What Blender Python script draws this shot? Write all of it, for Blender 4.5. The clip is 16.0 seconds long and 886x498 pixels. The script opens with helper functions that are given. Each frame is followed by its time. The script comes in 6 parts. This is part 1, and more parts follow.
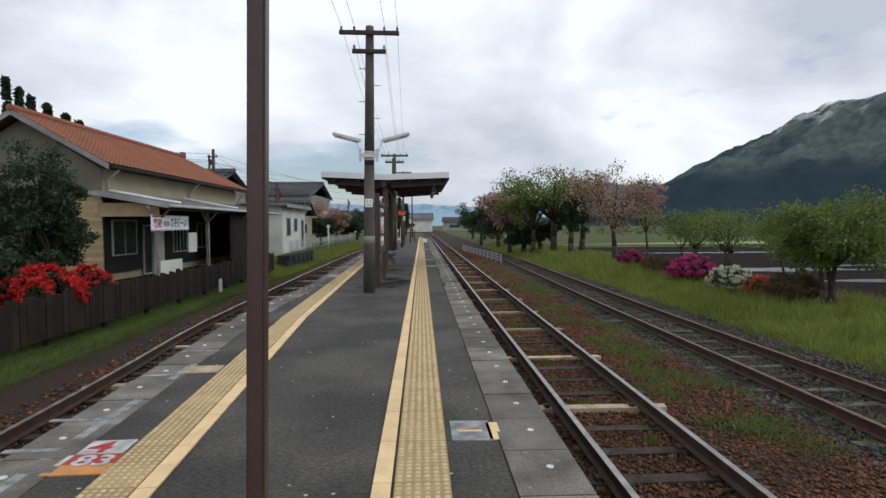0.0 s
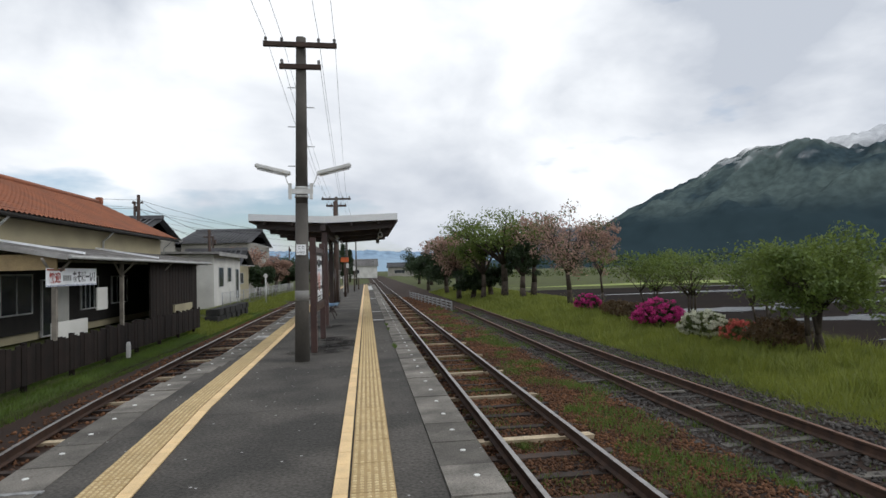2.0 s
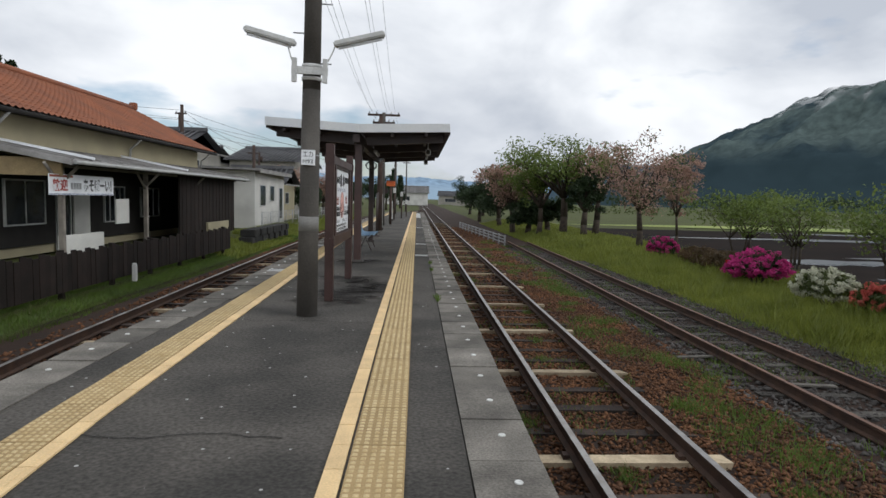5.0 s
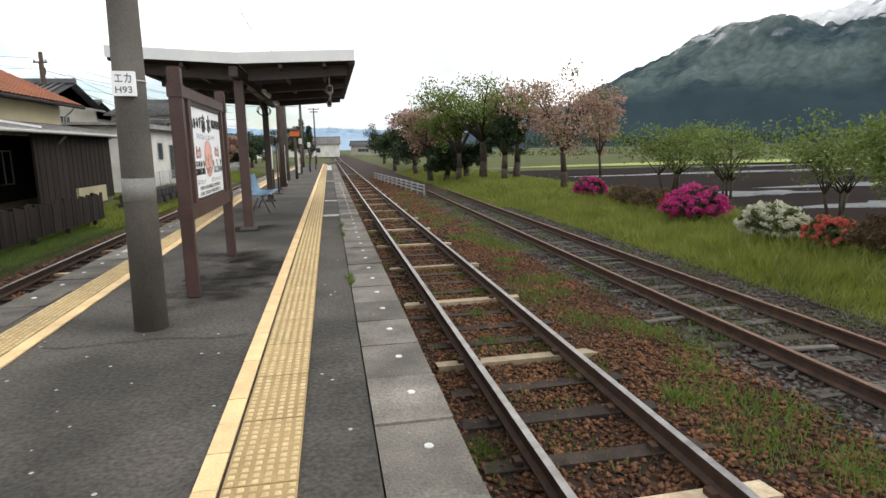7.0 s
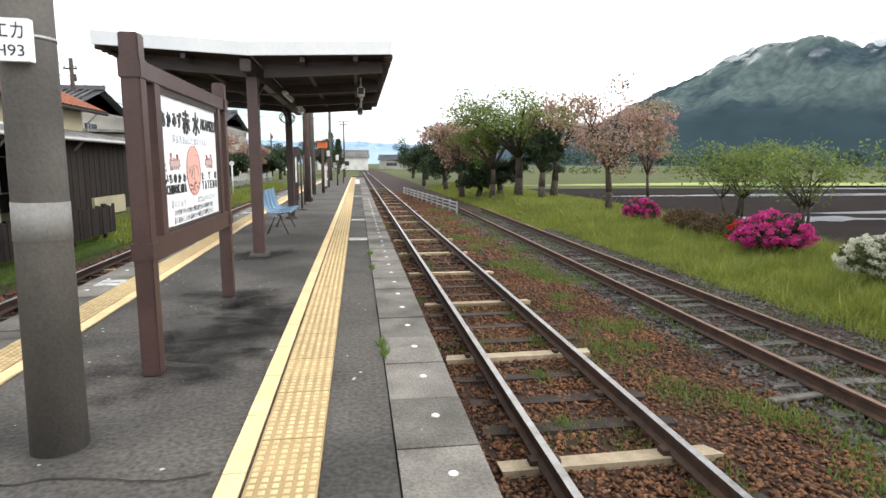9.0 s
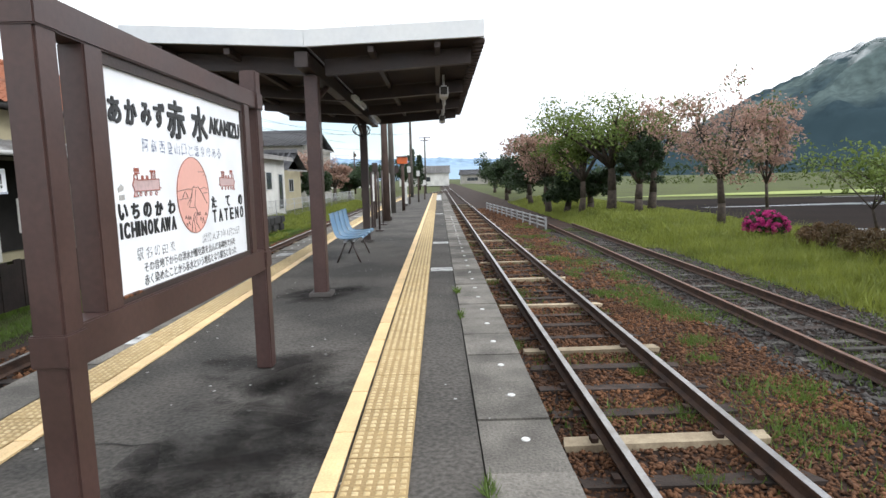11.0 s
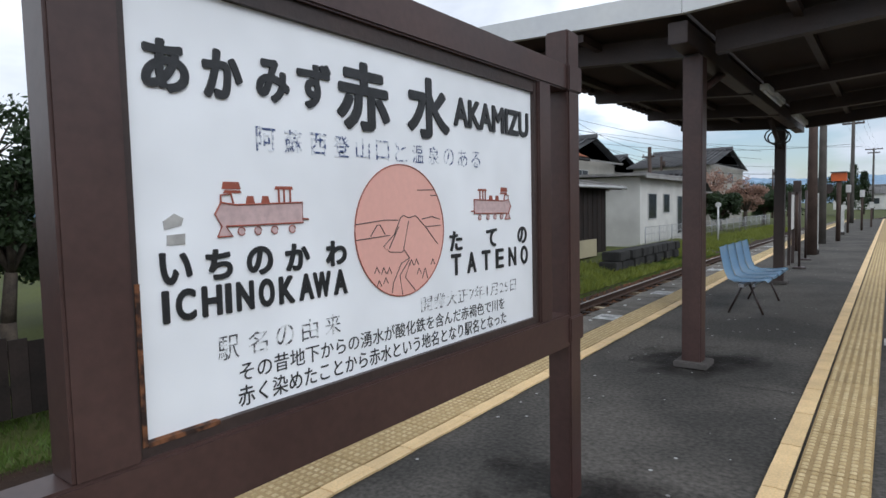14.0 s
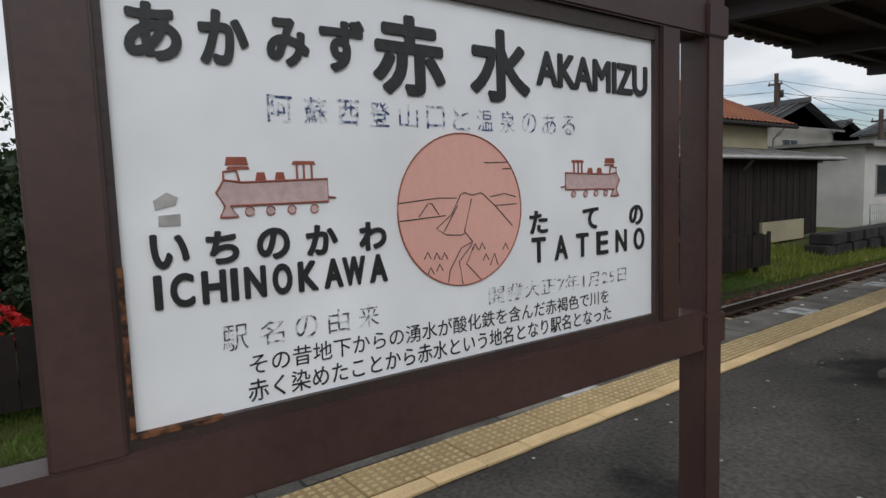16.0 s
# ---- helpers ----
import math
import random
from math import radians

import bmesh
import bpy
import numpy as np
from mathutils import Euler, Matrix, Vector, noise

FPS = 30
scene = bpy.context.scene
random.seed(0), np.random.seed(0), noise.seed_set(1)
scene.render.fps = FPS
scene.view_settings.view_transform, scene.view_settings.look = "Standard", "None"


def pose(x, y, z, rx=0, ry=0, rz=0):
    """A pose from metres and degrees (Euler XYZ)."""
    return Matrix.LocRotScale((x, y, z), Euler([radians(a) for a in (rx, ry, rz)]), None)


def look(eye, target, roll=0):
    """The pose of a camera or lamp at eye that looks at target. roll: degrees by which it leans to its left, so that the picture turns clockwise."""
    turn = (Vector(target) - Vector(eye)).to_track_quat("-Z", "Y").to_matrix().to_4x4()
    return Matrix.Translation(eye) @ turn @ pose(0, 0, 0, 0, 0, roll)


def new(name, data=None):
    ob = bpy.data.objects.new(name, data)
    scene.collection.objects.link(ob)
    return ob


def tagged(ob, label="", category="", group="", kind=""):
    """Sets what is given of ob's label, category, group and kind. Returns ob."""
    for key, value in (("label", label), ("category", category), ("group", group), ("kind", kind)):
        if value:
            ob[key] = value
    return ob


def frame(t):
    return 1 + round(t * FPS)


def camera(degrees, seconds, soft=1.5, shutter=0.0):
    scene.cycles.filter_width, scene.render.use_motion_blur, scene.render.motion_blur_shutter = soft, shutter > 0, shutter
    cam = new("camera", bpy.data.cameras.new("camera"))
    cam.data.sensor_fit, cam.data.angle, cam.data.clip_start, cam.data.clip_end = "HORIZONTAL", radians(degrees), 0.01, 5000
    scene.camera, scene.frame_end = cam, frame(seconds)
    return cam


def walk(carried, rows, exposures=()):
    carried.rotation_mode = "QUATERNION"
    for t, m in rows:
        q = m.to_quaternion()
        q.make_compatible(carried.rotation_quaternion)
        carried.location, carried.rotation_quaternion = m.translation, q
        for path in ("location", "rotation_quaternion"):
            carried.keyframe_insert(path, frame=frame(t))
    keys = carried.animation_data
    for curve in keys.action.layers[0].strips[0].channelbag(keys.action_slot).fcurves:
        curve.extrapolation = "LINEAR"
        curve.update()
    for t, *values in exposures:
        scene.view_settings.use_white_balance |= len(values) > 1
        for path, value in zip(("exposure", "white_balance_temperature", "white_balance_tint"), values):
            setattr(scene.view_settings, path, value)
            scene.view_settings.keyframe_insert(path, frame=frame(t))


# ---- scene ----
cam = camera(73.7, 16.0)
PATH = [
    (0, (0.268, 1.78, 1.375), (0.34, 3.777, 1.294), -0.3),
    (0.5, (0.289, 2.332, 1.417), (0.552, 4.305, 1.229), -2.7),
    (1, (0.284, 2.848, 1.45), (0.572, 4.82, 1.283), -3.6),
    (1.5, (0.28, 3.385, 1.452), (0.602, 5.358, 1.397), -2.7),
    (2, (0.248, 3.932, 1.451), (0.508, 5.914, 1.519), -1.5),
    (2.5, (0.263, 4.44, 1.442), (0.634, 6.401, 1.573), -1.3),
    (3, (0.294, 4.939, 1.434), (0.651, 6.906, 1.503), 0.1),
    (3.5, (0.34, 5.422, 1.425), (0.636, 7.399, 1.368), 1.0),
    (4, (0.393, 5.944, 1.423), (0.628, 7.926, 1.287), 2.0),
    (4.2, (0.398, 6.136, 1.425), (0.597, 8.121, 1.288), 2.4),
    (6.3, (0.549, 8.451, 1.341), (0.547, 10.438, 1.113), -0.4),
    (6.5, (0.56, 8.619, 1.337), (0.703, 10.601, 1.111), 0.2),
    (7, (0.604, 9.17, 1.34), (0.967, 11.108, 1.002), -1.1),
    (7.5, (0.61, 9.661, 1.343), (1.054, 11.57, 0.944), -0.1),
    (8, (0.611, 10.138, 1.317), (1.003, 12.063, 0.939), 0.3),
    (8.5, (0.614, 10.598, 1.342), (0.908, 12.548, 1.004), 0.9),
    (9, (0.6, 11.092, 1.332), (0.881, 13.051, 1.045), 0.1),
    (9.2, (0.598, 11.286, 1.335), (0.814, 13.256, 1.071), -0.7),
    (11.3, (0.575, 13.201, 1.322), (0.502, 15.187, 1.099), -1.2),
    (11.5, (0.589, 13.327, 1.323), (0.43, 15.31, 1.115), -1.1),
    (12, (0.559, 13.697, 1.32), (0.108, 15.638, 1.146), -1.6),
    (12.5, (0.537, 14.037, 1.313), (-0.131, 15.917, 1.178), -2.1),
    (13, (0.498, 14.324, 1.322), (-0.384, 16.115, 1.212), -2.4),
    (13.5, (0.455, 14.556, 1.323), (-0.583, 16.263, 1.222), -1.8),
    (14, (0.459, 14.744, 1.326), (-0.748, 16.334, 1.196), -1.3),
    (14.5, (0.441, 14.911, 1.304), (-0.937, 16.345, 1.091), -1.7),
    (15, (0.435, 15.039, 1.312), (-1.042, 16.359, 1.032), -2.7),
    (15.5, (0.469, 15.12, 1.311), (-1.087, 16.349, 1.048), -2.9),
    (16, (0.51, 15.14, 1.312), (-1.112, 16.295, 1.127), -1.9),
]
EXPOSURES = [(0, -0.15, 6050, 10), (0.5, -0.15, 6100, 10), (1.5, 0.0, 6200, 10), (2.5, -0.28, 6150, 10), (3.5, -0.57, 6050, 10), (4.2, -0.47, 6050, 10), (5.3, 0, 6250, 10), (6.5, 0.4, 6450, 10), (7.5, 0.75, 6600, 10), (8.5, 1.0, 6450, 10), (9.2, 1.1, 6350, 10), (11.5, 0.75, 6100, 10), (12.5, 0.45, 6000, 10), (13.5, 0.2, 5800, 10), (14.5, -0.1, 5950, 10), (16, -0.36, 6200, 10)]
walk(cam, [(t, look(eye, target, roll)) for t, eye, target, roll in PATH], EXPOSURES)

# ==== world and light ====
world = bpy.data.worlds.new("cloudy_sky")
scene.world = world
world.use_nodes = True
wn, wl = world.node_tree.nodes, world.node_tree.links
sky = wn.new("ShaderNodeTexSky")
sky.sky_type = "NISHITA"
sky.sun_disc = False
sky.sun_elevation, sky.sun_rotation = radians(37), radians(107)
sky_gain = wn.new("ShaderNodeVectorMath")
sky_gain.operation = "SCALE"
sky_gain.inputs[3].default_value = 0.12
wl.new(sky.outputs[0], sky_gain.inputs[0])
coord = wn.new("ShaderNodeTexCoord")
stretch = wn.new("ShaderNodeMapping")
stretch.inputs["Scale"].default_value = (1.0, 1.0, 1.8)
wl.new(coord.outputs["Generated"], stretch.inputs[0])
big = wn.new("ShaderNodeTexNoise")
big.inputs["Scale"].default_value, big.inputs["Detail"].default_value, big.inputs["Roughness"].default_value = 2.3, 6, 0.5
big.inputs["Distortion"].default_value = 0.25
wl.new(stretch.outputs[0], big.inputs["Vector"])
tone = wn.new("ShaderNodeValToRGB")
tone.color_ramp.elements[0].position, tone.color_ramp.elements[0].color = 0.36, (0.62, 0.65, 0.7, 1)
tone.color_ramp.elements[1].position, tone.color_ramp.elements[1].color = 0.57, (1.12, 1.12, 1.11, 1)
wl.new(big.outputs["Fac"], tone.inputs[0])
gap_noise = wn.new("ShaderNodeTexNoise")
gap_noise.inputs["Scale"].default_value, gap_noise.inputs["Detail"].default_value = 2.1, 6
gap_shift = wn.new("ShaderNodeMapping")
gap_shift.inputs["Location"].default_value = (3.1, 1.7, 0.4)
gap_shift.inputs["Scale"].default_value = (1.0, 1.0, 3.0)
wl.new(coord.outputs["Generated"], gap_shift.inputs[0])
wl.new(gap_shift.outputs[0], gap_noise.inputs["Vector"])
gaps = wn.new("ShaderNodeValToRGB")
gaps.color_ramp.elements[0].position, gaps.color_ramp.elements[0].color = 0.33, (0.1, 0.1, 0.1, 1)
gaps.color_ramp.elements[1].position, gaps.color_ramp.elements[1].color = 0.41, (1, 1, 1, 1)
wl.new(gap_noise.outputs["Fac"], gaps.inputs[0])
veil = wn.new("ShaderNodeMixRGB")
wl.new(gaps.outputs[0], veil.inputs[0])
wl.new(sky_gain.outputs[0], veil.inputs[1])
wl.new(tone.outputs[0], veil.inputs[2])
wl.new(veil.outputs[0], wn["Background"].inputs[0])
wn["Background"].inputs[1].default_value = 1.0
sun = new("sun", bpy.data.lights.new("sun", "SUN"))
sun.data.energy, sun.data.angle, sun.data.color = 1.0, radians(30), (1.0, 0.97, 0.92)
sun.matrix_world = look((0, 0, 0), (-0.8, 0.25, -0.62))

# ==== materials ====
def mat(name, a, b=None, scale=3.0, rough=0.8, bump=0.15, fine=60.0, metal=0.0, spread=0.5, per=None, speck=None, crack=None, vary_by=0.3, grit=(0.82, 1.18)):
    """Two colours mixed by coarse noise, darkened by fine grain, with relief. per: vary by object or island."""
    m = bpy.data.materials.new(name)
    m.use_nodes = True
    n, l = m.node_tree.nodes, m.node_tree.links
    p = n["Principled BSDF"]
    pos = n.new("ShaderNodeNewGeometry")
    b = b or tuple(c * 0.7 for c in a)

    def noise_node(s, detail=6):
        t = n.new("ShaderNodeTexNoise")
        t.inputs["Scale"].default_value, t.inputs["Detail"].default_value = s, detail
        l.new(pos.outputs["Position"], t.inputs["Vector"])
        return t

    coarse, grain = noise_node(scale), noise_node(fine, 3)
    ramp = n.new("ShaderNodeValToRGB")
    ramp.color_ramp.elements[0].position, ramp.color_ramp.elements[0].color = 0.5 - spread * 0.35, (*b, 1)
    ramp.color_ramp.elements[1].position, ramp.color_ramp.elements[1].color = 0.5 + spread * 0.35, (*a, 1)
    l.new(coarse.outputs["Fac"], ramp.inputs[0])
    shade = n.new("ShaderNodeMapRange")
    shade.inputs["From Min"].default_value, shade.inputs["From Max"].default_value = 0.2, 0.8
    shade.inputs["To Min"].default_value, shade.inputs["To Max"].default_value = grit
    l.new(grain.outputs["Fac"], shade.inputs["Value"])
    mul = n.new("ShaderNodeVectorMath")
    mul.operation = "SCALE"
    l.new(ramp.outputs[0], mul.inputs[0])
    l.new(shade.outputs[0], mul.inputs[3])
    out = mul.outputs[0]
    if per:
        src = n.new("ShaderNodeObjectInfo").outputs["Random"] if per == "object" else pos.outputs["Random Per Island"]
        vary = n.new("ShaderNodeMapRange")
        vary.inputs["To Min"].default_value, vary.inputs["To Max"].default_value = 1 - vary_by, 1 + vary_by
        l.new(src, vary.inputs["Value"])
        mul2 = n.new("ShaderNodeVectorMath")
        mul2.operation = "SCALE"
        l.new(out, mul2.inputs[0])
        l.new(vary.outputs[0], mul2.inputs[3])
        out = mul2.outputs[0]
    for kind, cfg in (("speck", speck), ("crack", crack)):
        if not cfg:
            continue
        colour, s, width = cfg
        v = n.new("ShaderNodeTexVoronoi")
        v.inputs["Scale"].default_value = s
        if kind == "crack":
            v.feature = "DISTANCE_TO_EDGE"
            wob = n.new("ShaderNodeMixRGB")
            wob.inputs[0].default_value = 0.12
            l.new(pos.outputs["Position"], wob.inputs[1])
            l.new(coarse.outputs["Color"], wob.inputs[2])
            l.new(wob.outputs[0], v.inputs["Vector"])
        else:
            l.new(pos.outputs["Position"], v.inputs["Vector"])
        cut = n.new("ShaderNodeMath")
        cut.operation = "LESS_THAN"
        cut.inputs[1].default_value = width
        l.new(v.outputs["Distance"], cut.inputs[0])
        fac = cut.outputs[0]
        if kind == "speck":
            pick = n.new("ShaderNodeMath")
            pick.operation = "LESS_THAN"
            pick.inputs[1].default_value = 0.35
            l.new(v.outputs["Color"], pick.inputs[0])
            both = n.new("ShaderNodeMath")
            both.operation = "MULTIPLY"
            l.new(fac, both.inputs[0])
            l.new(pick.outputs[0], both.inputs[1])
            fac = both.outputs[0]
        mix = n.new("ShaderNodeMixRGB")
        mix.inputs[2].default_value = (*colour, 1)
        l.new(fac, mix.inputs[0])
        l.new(out, mix.inputs[1])
        out = mix.outputs[0]
    l.new(out, p.inputs["Base Color"])
    rr = n.new("ShaderNodeMapRange")
    rr.inputs["To Min"].default_value, rr.inputs["To Max"].default_value = max(0.05, rough - 0.12), min(1, rough + 0.12)
    l.new(coarse.outputs["Fac"], rr.inputs["Value"])
    l.new(rr.outputs[0], p.inputs["Roughness"])
    p.inputs["Metallic"].default_value = metal
    if rough >= 0.75 and not metal:
        p.inputs["Specular IOR Level"].default_value = 0.22
    if bump:
        bp = n.new("ShaderNodeBump")
        bp.inputs["Strength"].default_value, bp.inputs["Distance"].default_value = bump, 0.01
        l.new(grain.outputs["Fac"], bp.inputs["Height"])
        l.new(bp.outputs[0], p.inputs["Normal"])
    return m


def leaf_mat(name, a, b):
    m = mat(name, a, b, scale=1.2, rough=0.6, bump=0, fine=9, per="island", spread=0.7)
    n, l = m.node_tree.nodes, m.node_tree.links
    p, o = n["Principled BSDF"], n["Material Output"]
    tr = n.new("ShaderNodeBsdfTranslucent")
    tr.inputs[0].default_value = (*a, 1)
    mix = n.new("ShaderNodeMixShader")
    mix.inputs[0].default_value = 0.35
    l.new(p.outputs[0], mix.inputs[1])
    l.new(tr.outputs[0], mix.inputs[2])
    l.new(mix.outputs[0], o.inputs[0])
    return m


asphalt = mat("asphalt", (0.092, 0.084, 0.074), (0.048, 0.045, 0.04), 0.9, 0.9, 1.0, 38, spread=0.3, speck=((0.4, 0.4, 0.38), 9.0, 0.1), grit=(0.45, 1.55))
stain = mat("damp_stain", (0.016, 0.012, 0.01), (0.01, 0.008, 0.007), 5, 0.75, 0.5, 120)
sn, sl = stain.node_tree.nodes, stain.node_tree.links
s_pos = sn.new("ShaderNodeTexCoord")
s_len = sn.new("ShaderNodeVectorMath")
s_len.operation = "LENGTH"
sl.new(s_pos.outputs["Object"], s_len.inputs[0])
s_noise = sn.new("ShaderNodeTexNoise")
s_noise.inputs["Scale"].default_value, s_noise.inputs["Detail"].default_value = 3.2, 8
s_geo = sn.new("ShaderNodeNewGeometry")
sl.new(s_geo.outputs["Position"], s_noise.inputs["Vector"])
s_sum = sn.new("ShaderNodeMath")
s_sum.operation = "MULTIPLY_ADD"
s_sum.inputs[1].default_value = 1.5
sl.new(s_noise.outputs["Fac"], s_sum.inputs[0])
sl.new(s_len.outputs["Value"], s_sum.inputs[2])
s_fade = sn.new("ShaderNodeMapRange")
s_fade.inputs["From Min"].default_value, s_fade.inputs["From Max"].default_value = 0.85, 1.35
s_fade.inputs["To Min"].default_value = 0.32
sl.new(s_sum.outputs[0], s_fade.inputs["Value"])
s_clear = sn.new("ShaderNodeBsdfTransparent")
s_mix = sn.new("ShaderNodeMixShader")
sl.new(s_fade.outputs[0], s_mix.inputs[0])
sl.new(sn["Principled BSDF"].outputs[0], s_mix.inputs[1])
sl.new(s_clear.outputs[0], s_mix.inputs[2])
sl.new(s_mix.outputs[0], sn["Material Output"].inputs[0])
edge_conc = mat("edge_concrete", (0.215, 0.198, 0.172), (0.1, 0.092, 0.08), 2.6, 0.9, 0.8, 70, per="object", grit=(0.62, 1.38), speck=((0.4, 0.4, 0.38), 9.0, 0.05))
wall_conc = mat("wall_concrete", (0.11, 0.1, 0.093), (0.05, 0.046, 0.042), 1.4, 0.92, 0.5, 40)
tile_tan = mat("tactile_tan", (0.43, 0.31, 0.15), (0.3, 0.21, 0.1), 3.5, 0.75, 0.25, 80, per="object", spread=0.8, vary_by=0.1)
bump_tan = mat("tactile_bump_worn", (0.62, 0.5, 0.29), (0.45, 0.33, 0.16), 14, 0.75, 0.2, 90)
line_yel = mat("line_yellow", (0.8, 0.58, 0.3), (0.66, 0.47, 0.24), 5, 0.7, 0.15, 90, per="object", vary_by=0.06)
paint_white = mat("worn_white_paint", (0.62, 0.62, 0.6), (0.3, 0.3, 0.29), 9, 0.8, 0.3, 70)
paint_faint = mat("faded_white_paint", (0.36, 0.36, 0.35), (0.14, 0.14, 0.14), 9, 0.85, 0.3, 70)
paint_red = mat("red_paint", (0.42, 0.06, 0.045), (0.3, 0.05, 0.04), 9, 0.8, 0.3, 70)
paint_orange = mat("orange_paint", (0.6, 0.27, 0.08), (0.42, 0.2, 0.08), 9, 0.8, 0.3, 70)
stud_white = mat("stud_white", (0.75, 0.75, 0.72), (0.5, 0.5, 0.47), 20, 0.6, 0.1)
rail_top = mat("rail_polished", (0.4, 0.385, 0.37), (0.24, 0.22, 0.2), 6, 0.38, 0, metal=1.0)
rail_side = mat("rail_rust", (0.085, 0.05, 0.035), (0.045, 0.03, 0.024), 6, 0.8, 0.4)
rail_rusty = mat("rail_top_rusty", (0.19, 0.095, 0.056), (0.1, 0.05, 0.032), 8, 0.6, 0.3)
wood_new = mat("sleeper_pale_wood", (0.5, 0.41, 0.28), (0.33, 0.26, 0.175), 7, 0.85, 0.5, 45, per="object")
wood_old = mat("sleeper_dark_wood", (0.075, 0.055, 0.045), (0.03, 0.024, 0.021), 5, 0.9, 0.8, 35, per="object")
wood_grey = mat("sleeper_grey_wood", (0.13, 0.12, 0.105), (0.055, 0.05, 0.043), 5, 0.9, 0.8, 35, per="object")
bed = mat("ballast_bed", (0.048, 0.027, 0.018), (0.02, 0.014, 0.011), 1.1, 0.95, 1.0, 22, spread=0.7)
stone = mat("ballast_stone", (0.19, 0.088, 0.042), (0.05, 0.03, 0.021), 1.3, 0.95, 0.5, 60, per="island", spread=0.9, vary_by=0.5)
stone_grey = mat("ballast_stone_grey", (0.11, 0.1, 0.093), (0.045, 0.041, 0.038), 1.3, 0.95, 0.5, 60, per="island")
earth = mat("grassy_earth", (0.085, 0.1, 0.024), (0.045, 0.05, 0.016), 0.35, 0.95, 0.9, 14, spread=0.8)
grass_mat = leaf_mat("grass_blades", (0.25, 0.28, 0.045), (0.1, 0.13, 0.025))
weed_mat = leaf_mat("weed_leaves", (0.13, 0.2, 0.032), (0.06, 0.1, 0.02))
mud = mat("wet_mud", (0.03, 0.023, 0.019), (0.012, 0.01, 0.01), 0.16, 0.95, 0.6, 5, spread=0.8)
mud.node_tree.nodes["Principled BSDF"].inputs["Specular IOR Level"].default_value = 0.02
water_mat = mat("paddy_water", (0.1, 0.1, 0.1), (0.05, 0.05, 0.05), 0.2, 0.28, 0.5, 4)
strip_mat = mat("pale_green_strip", (0.3, 0.34, 0.11), (0.17, 0.22, 0.06), 0.08, 0.95, 0.8, 3)
brown = mat("brown_paint", (0.072, 0.039, 0.033), (0.05, 0.027, 0.024), 3.5, 0.4, 0.03, 40)
brown_rust = mat("rust_on_frame", (0.2, 0.085, 0.04), (0.035, 0.022, 0.018), 34, 0.85, 0.5, 60, spread=0.25)
brown_dark = mat("dark_brown_steel", (0.05, 0.032, 0.027), (0.03, 0.02, 0.018), 3, 0.5, 0.15)
board_white = mat("enamel_white", (0.84, 0.86, 0.88), (0.82, 0.83, 0.85), 1.5, 0.35, 0.0, 2, spread=1.2)
ink = mat("black_lettering", (0.017, 0.018, 0.019), (0.03, 0.03, 0.032), 25, 0.4, 0.05)
ink_faint = mat("worn_black_lettering", (0.06, 0.06, 0.065), (0.78, 0.79, 0.8), 75, 0.6, 0, spread=0.16)
ink_blue = mat("worn_blue_lettering", (0.04, 0.07, 0.19), (0.76, 0.78, 0.82), 75, 0.6, 0, spread=0.16)
pink = mat("salmon_pink", (0.78, 0.43, 0.36), (0.75, 0.41, 0.345), 3, 0.4, 0.02, grit=(0.96, 1.04))
pink_grey = mat("faded_mauve", (0.58, 0.43, 0.42), (0.52, 0.38, 0.37), 8, 0.45, 0.02)
rust_red = mat("rust_red", (0.33, 0.085, 0.05), (0.25, 0.07, 0.045), 10, 0.5, 0.05)
tape_grey = mat("old_tape", (0.45, 0.44, 0.42), (0.34, 0.33, 0.31), 12, 0.5, 0.1)
pole_conc = mat("pole_concrete", (0.12, 0.11, 0.098), (0.06, 0.055, 0.049), 1.6, 0.85, 0.35, 60)
pole_wood = mat("creosoted_pole", (0.085, 0.06, 0.05), (0.05, 0.036, 0.03), 3, 0.85, 0.4, 30)
lamp_white = mat("lamp_housing", (0.66, 0.66, 0.64), (0.5, 0.5, 0.48), 4, 0.45, 0.05)
porcelain = mat("porcelain", (0.25, 0.25, 0.25), (0.12, 0.12, 0.12), 9, 0.3, 0.02)
wire_mat = mat("dark_wire", (0.05, 0.05, 0.055), (0.03, 0.03, 0.03), 4, 0.6, 0)
fascia = mat("fascia_white", (0.72, 0.73, 0.72), (0.62, 0.64, 0.66), 1.2, 0.4, 0.04, 20, grit=(0.96, 1.04))
under = mat("roof_underside", (0.06, 0.043, 0.036), (0.035, 0.026, 0.022), 2, 0.75, 0.2)
bench_blue = mat("pale_blue_plastic", (0.36, 0.56, 0.76), (0.31, 0.5, 0.7), 4, 0.4, 0.03)
roof_tile = mat("terracotta_tile", (0.29, 0.108, 0.055), (0.17, 0.072, 0.045), 0.9, 0.75, 0.3, 25, per="island", spread=0.8)
roof_grey = mat("grey_tile", (0.12, 0.12, 0.125), (0.07, 0.07, 0.075), 1.5, 0.6, 0.3, 25, per="island")
tin = mat("weathered_tin", (0.3, 0.29, 0.28), (0.17, 0.16, 0.15), 1.8, 0.6, 0.2, 30, per="object")
plaster = mat("cream_plaster", (0.42, 0.37, 0.24), (0.29, 0.26, 0.18), 0.8, 0.9, 0.2, 40, spread=0.8)
plaster_grey = mat("stained_plaster", (0.22, 0.21, 0.155), (0.14, 0.13, 0.1), 0.7, 0.9, 0.2, 40, spread=0.8)
clap = mat("clapboard_tan", (0.5, 0.37, 0.2), (0.38, 0.28, 0.16), 3, 0.8, 0.3, 30, per="object")
